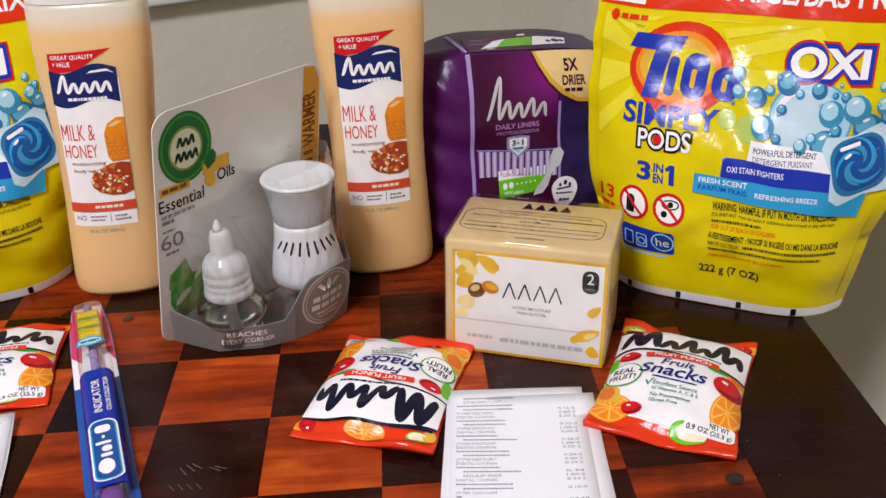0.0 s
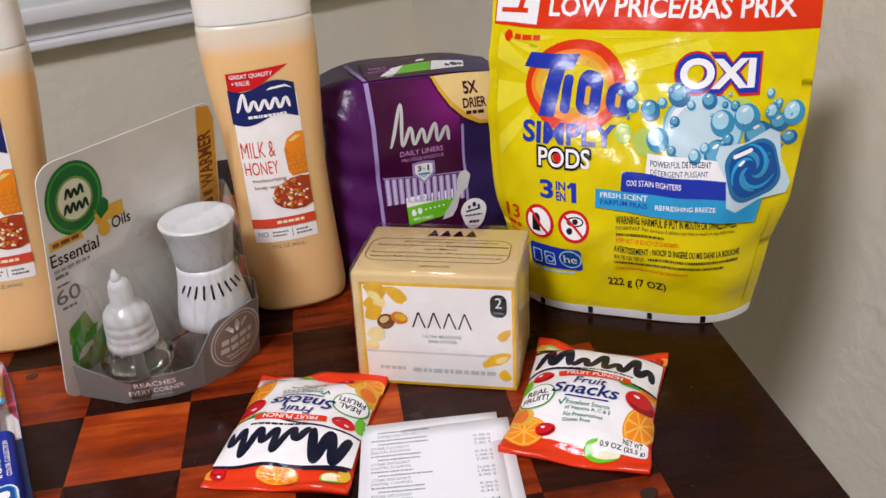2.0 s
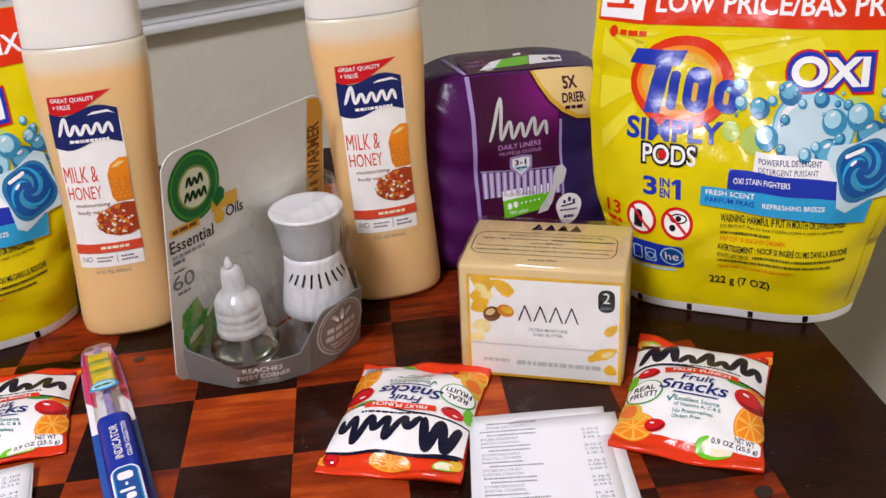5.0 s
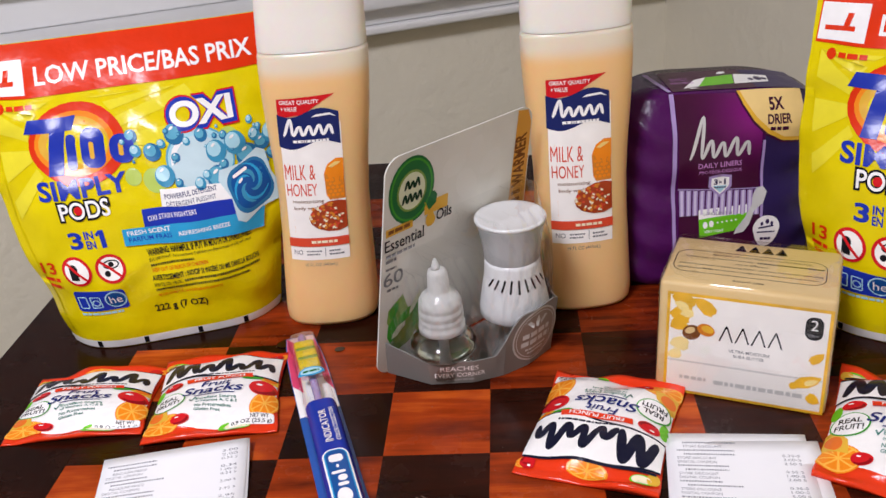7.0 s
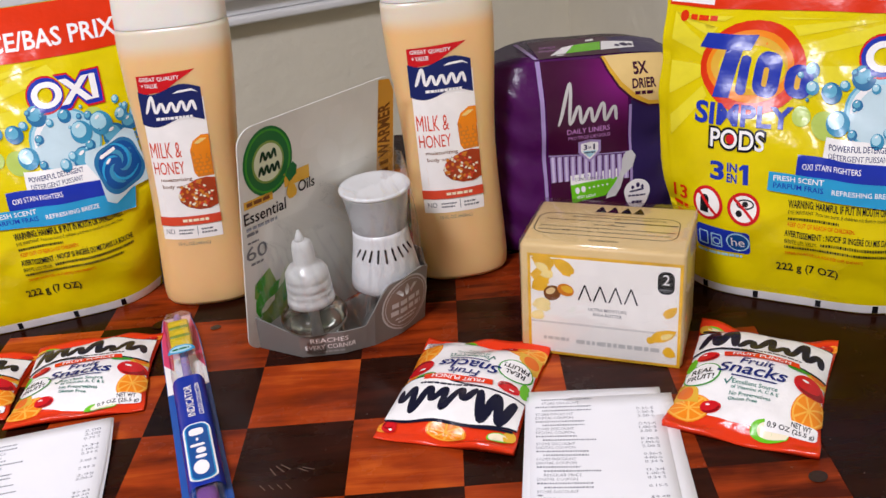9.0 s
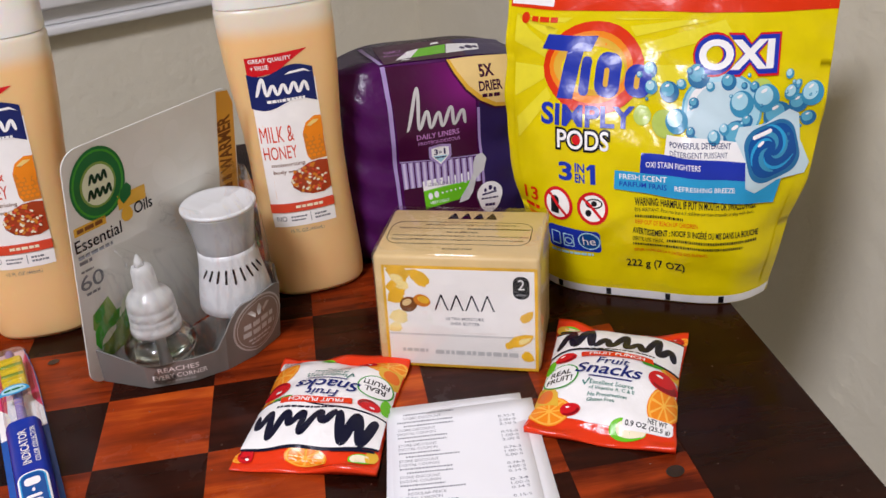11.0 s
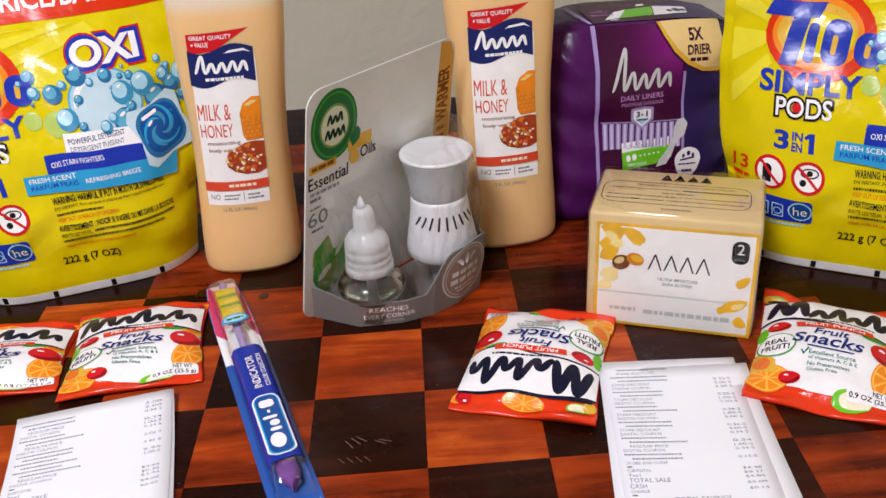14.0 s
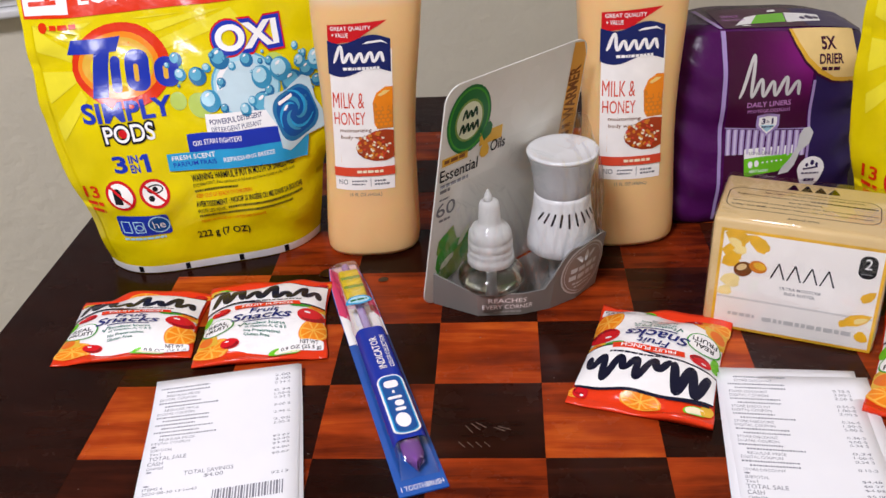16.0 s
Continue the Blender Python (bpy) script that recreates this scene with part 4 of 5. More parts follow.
D("corner_flash", [poly((88, 142), (92, 134.5), (99, 125), (109, 116.5), (120, 110.5), (138, 109), (138, 142))], "sand", 5)
D("lettering", [words("5X", 109, 129, 121, 137, 0.035), words("DRIER", 107, 120, 126, 126.6, 0.03), bars(109, 115.5, 124, 118, 4)], "plum", 6)
pack_top = lambda x, y: (0.0375 + (x - 0.038) * 0.99 + 0.03 * PHT, 0.16 * PHT + 0.012 + y * 0.85, PHT * (1 - 0.04 * x / PW) + 0.0006 - 0.006 * min(abs((0.0375 + (x - 0.038) * 0.99) / PW - 0.5) * 2, 1) ** 4)
T = lambda name, shapes, mat, lift=1: decal(name, shapes, pack_top, M[mat], pack, 0.0001 + 0.00015 * lift)
T("top_panel", [rect(38, 4, 104, 62)], "plum", 1)
T("top_panel", [poly((34, 4), (37, 4), (30, 62), (26, 62))], "lilac", 1.6)
T("top_panel", [poly((60, 14), (90, 18), (96, 46), (72, 40))], "lime", 2)
T("top_panel", [poly((48, 10), (61, 14), (73, 40), (62, 34)), poly((90, 16), (118, 20), (122, 40), (97, 46))], "white", 3)
T("top_panel", [rect(104, 4, 144, 60)], "indigo", 1.6)
T("badge", [ellipse(112, 30, 3, 6), ellipse(106, 28, 2, 4), ellipse(117, 29, 2, 4)], "indigo", 4)
T("lettering", [words("DAILY", 44, 34, 58, 41), words("PROTÈGE", 42, 24, 60, 30)], "pink_lilac", 3)
T("stripe_bar", [poly((52, 8), (60, 8), (58, 11), (54, 11)), poly((84, 48), (92, 50), (92, 56), (86, 54))], "white", 3)

# ---- air freshener in a blister pack ----
M["card"] = material("card_stock", (0.72, 0.71, 0.655), 0.42, vary=0.12, scale=25, bump=0.05)
M["tray"] = material("silver_card", (0.20, 0.19, 0.175), 0.34, vary=0.06, scale=30)
M["plug_white"] = material("white_plastic", (0.82, 0.82, 0.83), 0.3, vary=0.02)
M["plug_grey"] = material("grey_plastic", (0.48, 0.49, 0.50), 0.22, vary=0.05)
M["blister"] = clear_plastic("clear_blister", (0.985, 0.99, 0.985), 0.04, 0.55, dents=0.9)
M["milky"] = clear_plastic("milky_plastic", (0.97, 0.97, 0.96), 0.10, 0.5, milk=0.55)
M["oil"] = material("clear_oil_glass", (0.93, 0.95, 0.90), 0.03, vary=0.01)
M["oil"].node_tree.nodes["Principled BSDF"].inputs["Transmission Weight"].default_value = 1.0
SLOPE, BACK = 0.18, 0.011
M["amber"] = material("amber_print", "D8982A", 0.4, vary=0.08)
ink("pale_green", "D9DFC0"), ink("deep_green", "12351F")
M["bloom"] = material("pale_bloom_print", (0.75, 0.74, 0.69), 0.42, vary=0.04)
fresh = thing("air_freshener_pack", "air freshener warmer and refill in clear blister on card", "air freshener", pose(-0.181, 0.494, 0, 0, 0, 45))
CW, CH = 0.146, 0.173
card_face = lambda x, z: (x, BACK - SLOPE * z - 0.0006, z)
bm = bmesh.new()
rim = [(a / 1000, b / 1000) for a, b in pill(7, 1, CW * 1000, CH * 1000, 12)[0]]
rim = [(x + (0.045 * (z - 0.04) if x < 0.05 else 0), z) for x, z in rim]
fr = [bm.verts.new((x, BACK - SLOPE * z - 0.0006, z)) for x, z in rim]
bk = [bm.verts.new((x, BACK - SLOPE * z + 0.0006, z)) for x, z in rim]
bm.faces.new(fr[::-1])
bm.faces.new(bk)
for i in range(len(fr)):
    k = (i + 1) % len(fr)
    bm.faces.new((fr[i], fr[k], bk[k], bk[i]))
bmesh.ops.recalc_face_normals(bm, faces=bm.faces[:])
card = part("backing_card", bm, M["card"], fresh, "grey-green printed backing card", smooth=False)
D = lambda name, shapes, mat, lift=1, **k: decal(name, shapes, card_face, M[mat], card, 0.0001 + 0.00015 * lift, step=0.05, **k)
D("brand_disc", [ellipse(34.5, 145, 19.5, 24.5)], "dark_green", 1)
D("brand_disc", [ring(34.5, 145, 18, 22.6, 1.4)], "green", 1.6)
D("brand_disc", [ellipse(34.5, 144.5, 12.6, 15)], "leafy", 2)
D("brand_disc", [ellipse(34.5, 144.5, 11.2, 13.4)], "pale_green", 3)
D("brand_mark", script(28, 146.5, 41, 153, (1, 0.8, 1), 0.6, 1.9) + script(26, 136.5, 43, 143, (1, 1, 0.9, 1), 0.6, 1.9), "deep_green", 4)
D("edge_strip", [poly((127, 60), (145, 60), (145, 160), (141, 170), (131, 172))], "amber", 1)
D("edge_strip_lettering", [turned(words("WARMER", 115, 126.5, 157, 138, 0.03), 136, 132, 90), turned(bars(88, 128, 112, 137, 4, word=5), 136, 132, 90)], "brown", 2)
D("banner", [rect(13, 116.5, 36, 122.5), rect(46, 121, 67, 131)], "gold", 1)
D("small_print", [bars(15, 118.2, 34, 121, 3)], "brown", 2)
D("lettering", [words("Essential", 12, 105, 46, 114, 0.008), words("Oils", 57, 113, 71, 121.5, 0.008)], "black", 2)
D("small_print", [bars(13, 100, 38, 102.5, 4), bars(13, 96, 22, 98.4, 5)], "grey", 2)
D("leaf", [poly((50, 124), (47.5, 129), (49, 134), (54, 138), (57, 134), (56, 128))], "dark_green", 2)
D("oil_drop", [poly((51, 125), (47.4, 119), (47, 115), (49, 111.5), (52, 111), (55, 112.6), (55.8, 116), (54.4, 120))], "gold", 3)
D("lettering", [words("60", 11, 77, 28, 88, 0.004), bars(14, 72.5, 24, 74.5, 7), bars(13, 90, 22, 91.5, 8)], "grey", 2)
blade = lambda x, y, l, w, turn: turned(poly((x, y), (x + 0.25 * l, y + 0.42 * w), (x + 0.6 * l, y + 0.5 * w), (x + l, y), (x + 0.6 * l, y - 0.42 * w), (x + 0.25 * l, y - 0.4 * w)), x, y, turn)
D("leaf_print", [blade(*q) for q in ((20, 36, 30, 20, 74), (30, 30, 38, 18, 48), (16, 22, 30, 18, 18), (42, 24, 28, 16, 62))], "leafy", 1)
D("leaf_print", [blade(*q) for q in ((17, 26, 26, 10, 80), (22, 40, 24, 9, 30), (38, 30, 28, 10, 70), (17, 48, 15, 8, 62))], "green", 2)
D("leaf_print", [blade(*q) for q in ((18, 30, 16, 6, 40), (34, 44, 20, 5, 58))], "pale_green", 3)
D("flower_print", [ellipse(x, y, r, 0.7 * r, 24, t) for x, y, r, t in ((72, 150, 11, 0.3), (92, 158, 8, 1.1), (84, 132, 13, 2.0), (106, 142, 11, 0.6), (112, 122, 9, 1.6))], "bloom", 0.2)

PLAN = ((0.015, 0.010), (0.026, -0.025), (0.048, -0.0455), (0.068, -0.0555), (0.090, -0.0595), (0.116, -0.057), (0.145, -0.022), (0.146, 0.006))


def plan_at(s):
    """A place along the tray's outline, s from 0 to 1."""
    lens = [math.dist(a, b) for a, b in zip(PLAN, PLAN[1:])]
    d = s * sum(lens)
    for (a, b), l in zip(zip(PLAN, PLAN[1:]), lens):
        if d <= l + 1e-9:
            return a[0] + (b[0] - a[0]) * d / l, a[1] + (b[1] - a[1]) * d / l
        d -= l
    return PLAN[-1]


def tray_top(x):
    if x < 0.026:
        return 0.020 + 0.8 * (0.026 - x)
    if x < 0.062:
        return 0.020
    if x > 0.112:
        return 0.047 - 0.013 * min((x - 0.112) / 0.02, 1)
    return 0.020 + 0.027 * math.sin(min((x - 0.062) / 0.022, 1) * math.pi / 2)


def tray_wall(s, h, inset=0.0):
    x, y = plan_at(s)
    k = 1 + 0.05 * h - inset
    z = 0.0005 + h * tray_top(x)
    return (0.075 + (x - 0.075) * k, y * k - SLOPE * z * 0.5, z)


ss = span(0, 1, 140)
part("tray", grid_bm(lambda s, h: tray_wall(s, h), ss, span(0, 1, 6), lambda s, h: tray_wall(s, h, 0.02)), M["tray"], fresh, "silver-grey cardboard tray", smooth=False)
bm = bmesh.new()
bm.faces.new([bm.verts.new((x, y, 0.0012)) for x, y in PLAN])
part("tray_floor", bm, M["tray"], fresh, smooth=False)
lens = [math.dist(a, b) for a, b in zip(PLAN, PLAN[1:])]
L_ALL = sum(lens)
wrap_face = lambda a, z: tray_wall(min(max(a / L_ALL, 0), 1), z / tray_top(plan_at(min(max(a / L_ALL, 0), 1))[0]))
D = lambda name, shapes, mat, lift=1, **k: decal(name, shapes, wrap_face, M[mat], fresh, 0.0002 + 0.00015 * lift, **k)
D("lettering", [words("REACHES", 44, 12.2, 70, 16.4, 0.01), words("EVERY CORNER", 40, 6.4, 75, 10.4, 0.01)], "white", 1)
D("small_print", [bars(48, 3, 67, 4.6, 3)], "silver", 1)
sx = 116
D("seal", [ellipse(sx, 25.5, 21.5, 21.5)], "pale_grey", 1)
M["taupe"] = material("taupe_print", (0.26, 0.20, 0.165), 0.4, vary=0.06)
D("seal", [ellipse(sx, 25.5, 20.2, 20.2)], "taupe", 2)
D("seal_print", [ring(sx, 25.5, 18.8, 18.8, 0.6), poly((sx - 1, 32), (sx + 1, 32), (sx + 2.5, 37), (sx, 42), (sx - 2.5, 37)), poly((sx - 4, 32), (sx - 3, 35), (sx - 7, 39), (sx - 10, 38)), poly((sx + 4, 32), (sx + 3, 35), (sx + 7, 39), (sx + 10, 38)),
               bars(sx - 13, 25, sx + 13, 29, 5, word=5), bars(sx - 14, 18.5, sx + 14, 22.5, 6, word=5), bars(sx - 10, 14, sx + 10, 15.6, 7), bars(sx - 8, 11, sx + 8, 12.4, 8)], "pale_grey", 3)

PX, PY = 0.103, -0.035
WS = Matrix.Translation((PX, PY, 0)) @ Matrix.Diagonal((0.93, 0.93, 0.945, 1)) @ Matrix.Translation((-PX, -PY, 0))
warmer = part("warmer", lathe_bm([(0.012, 0.030), (0.024, 0.031), (0.0275, 0.034), (0.0272, 0.040), (0.0255, 0.05), (0.0225, 0.066), (0.0215, 0.076), (0.0212, 0.080)], 48, (PX, PY, 0)), M["plug_white"], fresh, "white plastic scented oil warmer")
part("plug_base", lathe_bm([(0.009, 0.0015), (0.010, 0.003), (0.010, 0.031)], 24, (PX, PY, 0)), M["plug_grey"], warmer)
part("collar", lathe_bm([(0.0208, 0.0795), (0.0215, 0.081), (0.0222, 0.09), (0.0245, 0.104), (0.0262, 0.109), (0.0266, 0.1105)], 48, (PX, PY, 0)), M["plug_grey"], warmer, "shiny grey collar")
part("dish", lathe_bm([(0.0268, 0.1105), (0.0272, 0.112), (0.0262, 0.1135), (0.024, 0.1128), (0.012, 0.1115), (0.001, 0.111)], 48, (PX, PY, 0)), M["plug_white"], warmer, "white dished top")


def warmer_face(a, z):
    r = 0.0225 + (0.066 - z) * 0.19 if z < 0.066 else 0.0225 - (z - 0.066) * 0.1
    t = -math.pi / 2 + a / 0.0225
    return (PX + r * math.cos(t), PY + r * math.sin(t), z)


for k in range(9):
    x = -36 + 5.6 * k
    decal("slot", [turned(pill(x - 0.8, 61 - 2.6 * (1 - abs(k - 4) / 4), x + 0.8, 70, 0.8), x, 66, (k - 4) * 8)], warmer_face, M["black"], warmer, 0.0003)
decal("green_dot", [ellipse(16, 80, 4.5, 6)], lambda a, z: warmer_face(a, z), M["dark_green"], warmer, 0.0025)
warmer.matrix_local = WS
RX, RY = 0.045, -0.0205
refill = part("refill_bottle", lathe_bm([(0.014, 0.002), (0.0185, 0.004), (0.0195, 0.010), (0.0195, 0.017), (0.0225, 0.0205), (0.0238, 0.024), (0.0232, 0.028), (0.0195, 0.032), (0.0135, 0.0345), (0.012, 0.037), (0.012, 0.041)], 40, (RX, RY, 0)), M["oil"], fresh, "clear glass refill bottle of oil")
part("liquid", lathe_bm([(0.013, 0.004), (0.0172, 0.006), (0.0178, 0.014), (0.015, 0.0145)], 40, (RX, RY, 0)), M["oil"], refill)
cap = part("screw_cap", lathe_bm([(0.0150, 0.0365), (0.0165, 0.0372), (0.0165, 0.0415), (0.0156, 0.0425), (0.0158, 0.045), (0.0158, 0.0475), (0.0150, 0.0485), (0.0157, 0.0495), (0.0155, 0.054), (0.0148, 0.055), (0.0153, 0.056), (0.0148, 0.0605), (0.0125, 0.0645), (0.0085, 0.0665), (0.0078, 0.069), (0.0072, 0.080), (0.0062, 0.0835), (0.0035, 0.085)], 48, (RX, RY, 0)), M["milky"], refill, "milky plastic screw cap with a nozzle")
part("nozzle_tip", lathe_bm([(0.0034, 0.0845), (0.0026, 0.088), (0.0008, 0.0925)], 16, (RX - 0.001, RY, 0)), M["milky"], cap)
part("wick", lathe_bm([(0.0026, 0.006), (0.0026, 0.062)], 12, (RX, RY, 0)), M["plug_white"], refill)


def shell(s, h):
    x, y = plan_at(s)
    z0 = tray_top(x)
    z1 = 0.118 if x > 0.075 else 0.098 if x > 0.03 else 0.085
    if 0.062 < x <= 0.075:
        z1 = 0.098 + (0.118 - 0.098) * (x - 0.062) / 0.013
    z = z0 + (z1 - z0) * h
    k = 1 - 0.10 * h ** 2
    dent = 0.0017 * math.sin(130 * s + 5 * h) * math.sin(15 * h + 22 * s)
    return (0.080 + (x - 0.080) * k + dent, y * (k - 0.15 * h ** 6) - SLOPE * z * 0.5 + dent, z)


bm = grid_bm(shell, ss, span(0, 1, 26))
top = grid_bm(lambda s, h: (lambda p: (p[0] * 1, p[1] * (1 - h), p[2]))(shell(s, 1)), ss, span(0, 1, 4))
me = bpy.data.meshes.new("tmp")
top.to_mesh(me)
top.free()
bm.from_mesh(me)
bpy.data.meshes.remove(me)
part("blister", bm, M["blister"], fresh, "clear moulded plastic blister")


# ---- fruit snack pouches ----
ink("snack_white", "F2EFEC", 0.2, bump=0.6, bump_scale=45, dist=0.003)
ink("blue_black", "16172C")
def slanted(shape, y0, k=0.28):
    """The shape leaning to the right from the line y0."""
    return ([(x + k * (y - y0), y) for x, y in shape[0]], shape[1])


ink("cherry_dark", "8E0F18"), ink("orange_pale", "F6B64A"), ink("snack_blue", "1E2A6E"), ink("mango_red", "E4701E"), ink("snack_teal", "2A7A6C")


def build_snack(m, label, w, l, h, seed, shift=0.0):
    p = thing("fruit_snack_pouch", label, "snack bag", m, group="fruit snack pouches")
    hw, hl = w / 2, l / 2

    def top(x, y, sign=1.0):
        u, v = min(abs(x) / hw, 1), min(abs(y) / (hl - 0.007), 1)
        b = (1 - u ** 2.6) ** 0.75 * (1 - v ** 2.4) ** 0.8
        crease = 0.0020 * math.sin(140 * y + 3 * math.sin(45 * x + seed) + seed) * (1 - u ** 3) * (0.2 + v) + 0.0007 * math.sin(90 * x + seed * 2 + 30 * y) * v
        pinch = 1 - 0.06 * (1 - v ** 2) * u ** 2
        lift = 0.0035 * math.sin(seed + 60 * x) * (abs(y) / hl) ** 4 + 0.003 * (abs(y) / hl) ** 3 + 0.001
        z = h * b + crease * (1 - u ** 4) + lift if sign > 0 else 0.0003 + 0.2 * lift * (1 - b)
        return (x * pinch, y, max(z, 0.0004))

    us, vs = span(-hw, hw, 54), span(-hl, hl, 64)
    teeth = lambda x, y: 0.0008 * (1 if int((x + hw) / w * 80) % 2 else -1) if abs(y) > hl - 1e-6 else 0
    part("pouch", grid_bm(lambda x, y: (lambda q: (q[0], q[1] + math.copysign(teeth(x, y), y), q[2]))(top(x, y)), us, vs, lambda x, y: top(x, y, -1)), M["snack_red"], p)
    sx, sy = w * 1000 / 90, l * 1000 / 112
    art = lambda a, b: top(max(min(a * sx, hw), -hw), max(min((b - shift * max(1 - (b / 0.056) ** 2, 0)) * sy, hl), -hl))
    D = lambda name, shapes, mat, lift=1, **k: decal(name, shapes, art, M[mat], p, 0.0003 + 0.00013 * lift, step=0.0035, **k)
    D("white_field", [poly((-43, 26), (43, 24), (44, 0), (43, -30), (30, -41), (12, -46), (-8, -46), (-28, -42), (-43, -36), (-44, -8))], "snack_white", 1)
    # fruit round the edge
    for cx, cy, r, k, t in ((-33, -40, 14, 0.66, 0.2), (36, -25, 16, 0.62, 1.3), (0, 47, 13, 0.42, 0.0), (40, 46, 7, 0.6, 0.6)):
        D("orange_slice", [ellipse(cx, cy, r, r * k, turn=t)], "orange", 2)
        D("orange_pith", [ellipse(cx, cy, r * 0.92, r * k * 0.92, turn=t)], "orange_pale", 3)
        seg = []
        for q in range(8):
            a0, a1 = q * math.pi / 4 + 0.08, (q + 1) * math.pi / 4 - 0.08
            pts = [(0.1 * math.cos((a0 + a1) / 2), 0.1 * math.sin((a0 + a1) / 2))] + [(0.82 * math.cos(a0 + (a1 - a0) * e / 3), 0.82 * math.sin(a0 + (a1 - a0) * e / 3)) for e in range(4)]
            seg.append(poly(*[(cx + r * (x * math.cos(t) - k * y * math.sin(t)), cy + r * (x * math.sin(t) + k * y * math.cos(t))) for x, y in pts]))
        D("orange_flesh_print", seg, "orange", 4)
    for cx, cy, rx, ry in ((-20, -38, 6.5, 4.5), (34, -6, 10, 9), (-31, 6, 7.5, 5), (38, 46, 5, 5), (24, 12, 4, 3.5)):
        D("cherry", [ellipse(cx, cy, rx, ry)], "red", 5)
        D("cherry_shade", [ellipse(cx + rx * 0.12, cy - ry * 0.28, rx * 0.8, ry * 0.62, turn=0.2)], "cherry_dark", 5.4)
        D("cherry_glow", [ellipse(cx - rx * 0.1, cy + ry * 0.08, rx * 0.78, ry * 0.66, turn=0.2)], "red", 5.8)
        D("cherry_shine", [ellipse(cx - rx * 0.3, cy + ry * 0.35, rx * 0.22, ry * 0.12)], "white", 6.4)
    D("mango", [poly((28, 6), (32, 15), (43, 16), (44, 2), (36, 1)), ellipse(-40, 45, 4, 5), poly((-44, -20), (-40, -17), (-30, -27), (-28, -36), (-44, -36))], "gold", 4)
    D("mango_blush", [ellipse(38, 8, 5, 5, turn=0.4), ellipse(-38, -29, 5, 6, turn=0.6)], "mango_red", 4.6)
    D("apple", [ellipse(16, -47, 11, 6), ellipse(-41, 1, 3.5, 7), ellipse(-34, 47, 8, 4)], "lime", 3)
    D("apple_flesh", [ellipse(18, -46.5, 9, 4.4), ellipse(-33, 46.6, 6, 2.8)], "cream", 4)
    D("leaf", [ellipse(26, 6, 7.5, 2.6, turn=0.15)], "green", 6)
    # the wordmark's band
    band = [(-43 + 86 * k / 14, 11.5 + 3.4 * math.sin(k / 14 * 5 + 0.4)) for k in range(15)] + [(43 - 86 * k / 14, 41 - 2 * k / 14 + 2 * math.sin(k / 14 * 4)) for k in range(15)]
    D("brand_band", [([(x * 1.0, y + (1.6 if i >= 15 else -1.6)) for i, (x, y) in enumerate(band)], [tuple(range(30))])], "blue_black", 7)
    D("brand_band", [poly(*band)], "snack_white", 8)
    D("brand_mark", script(-39, 17.5, -15, 38, (1, 1), 1.5, 6.2) + script(-14, 17.5, 39, 28, (1, 1.8, 1, 1.8, 1), 2.0, 5.0) + [poly((-41, 40), (-14, 41), (-14, 42.6), (-41, 42))], "blue_black", 9)
    D("small_print", [bars(-24, 13.4, 26, 15, 5, word=3)], "blue_black", 9)
    D("flavour_banner", [poly((-20, 4.6), (26, 5.6), (25, 11), (-21, 10))], "snack_red", 9)
    D("lettering", [words("FRUIT PUNCH", -15, 6, 20, 9.4, 0.015)], "white", 10)
    D("lettering", [slanted(words("Fruit", -9, -2.4, 11, 4, 0.012), 0), slanted(words("Snacks", -21, -12, 20, -2.4, 0.014), -8), rect(-13, -14.6, 14, -13.6, 1)], "snack_blue", 7)
    d = -13 - 500 * shift
    D("claim_disc", [ellipse(-31, d, 12, 11.5)], "green", 5)
    D("claim_disc", [ellipse(-31, d, 11, 10.5)], "white", 6)
    D("lettering", [words("REAL", -38, d + 0.5, -24, d + 5.5, 0.02), words("FRUIT!", -39.5, d - 6, -22.5, d - 1, 0.02)], "black", 7)
    D("lettering", [words("Excellent Source", -11, -19.8, 16, -16.6, 0.01), words("of Vitamins A, C & E", -11, -23.8, 17, -20.8, 0.01), words("No Preservatives", -11, -28.4, 13, -25.4, 0.01), words("Gluten Free", -11, -32.4, 6, -29.6, 0.01), poly((-16, -18.4), (-15, -17.8), (-14, -19.8), (-11.8, -15.6), (-11, -16), (-14, -21.4))], "snack_teal", 5)
    D("weight_plate", [pill(12.5, -47, 42.5, -36.4, 2)], "snack_white", 5.5)
    D("lettering", [words("NET WT", 27, -41, 39, -37, 0.02), words("0.9 OZ (25.5 g)", 14, -46, 41, -42, 0.02)], "black", 6)
    return p


build_snack(pose(-0.391, 0.4845, 0, 0, 0, 4), "red fruit snack pouch lying beside another snack pouch", 0.097, 0.077, 0.0125, 1.0, 0.004)
build_snack(pose(-0.296, 0.4885, 0.0012, 0, 0, 7), "red fruit snack pouch lying beside the toothbrush pack", 0.091, 0.095, 0.0125, 2.3, 0.004)
build_snack(pose(-0.0305, 0.438, 0, 0, 0, 162), "red fruit snack pouch lying upside down before soap box", 0.088, 0.109, 0.016, 3.1)
build_snack(pose(0.148, 0.4205, 0, 0, 0, -26), "red fruit snack pouch lying on the dark table border", 0.087, 0.115, 0.016, 4.4)

# ---- toothbrush pack ----
brush = thing("toothbrush_pack", "toothbrush in a blue card and clear blister pack", "toothbrush", pose(-0.171, 0.3250, 0, 0, 0, 18.9))
BL = 0.252


def brush_half(y):
    return 0.0143 if y < 0.2 else 0.0143 - 0.0040 * ((y - 0.2) / 0.052) ** 2


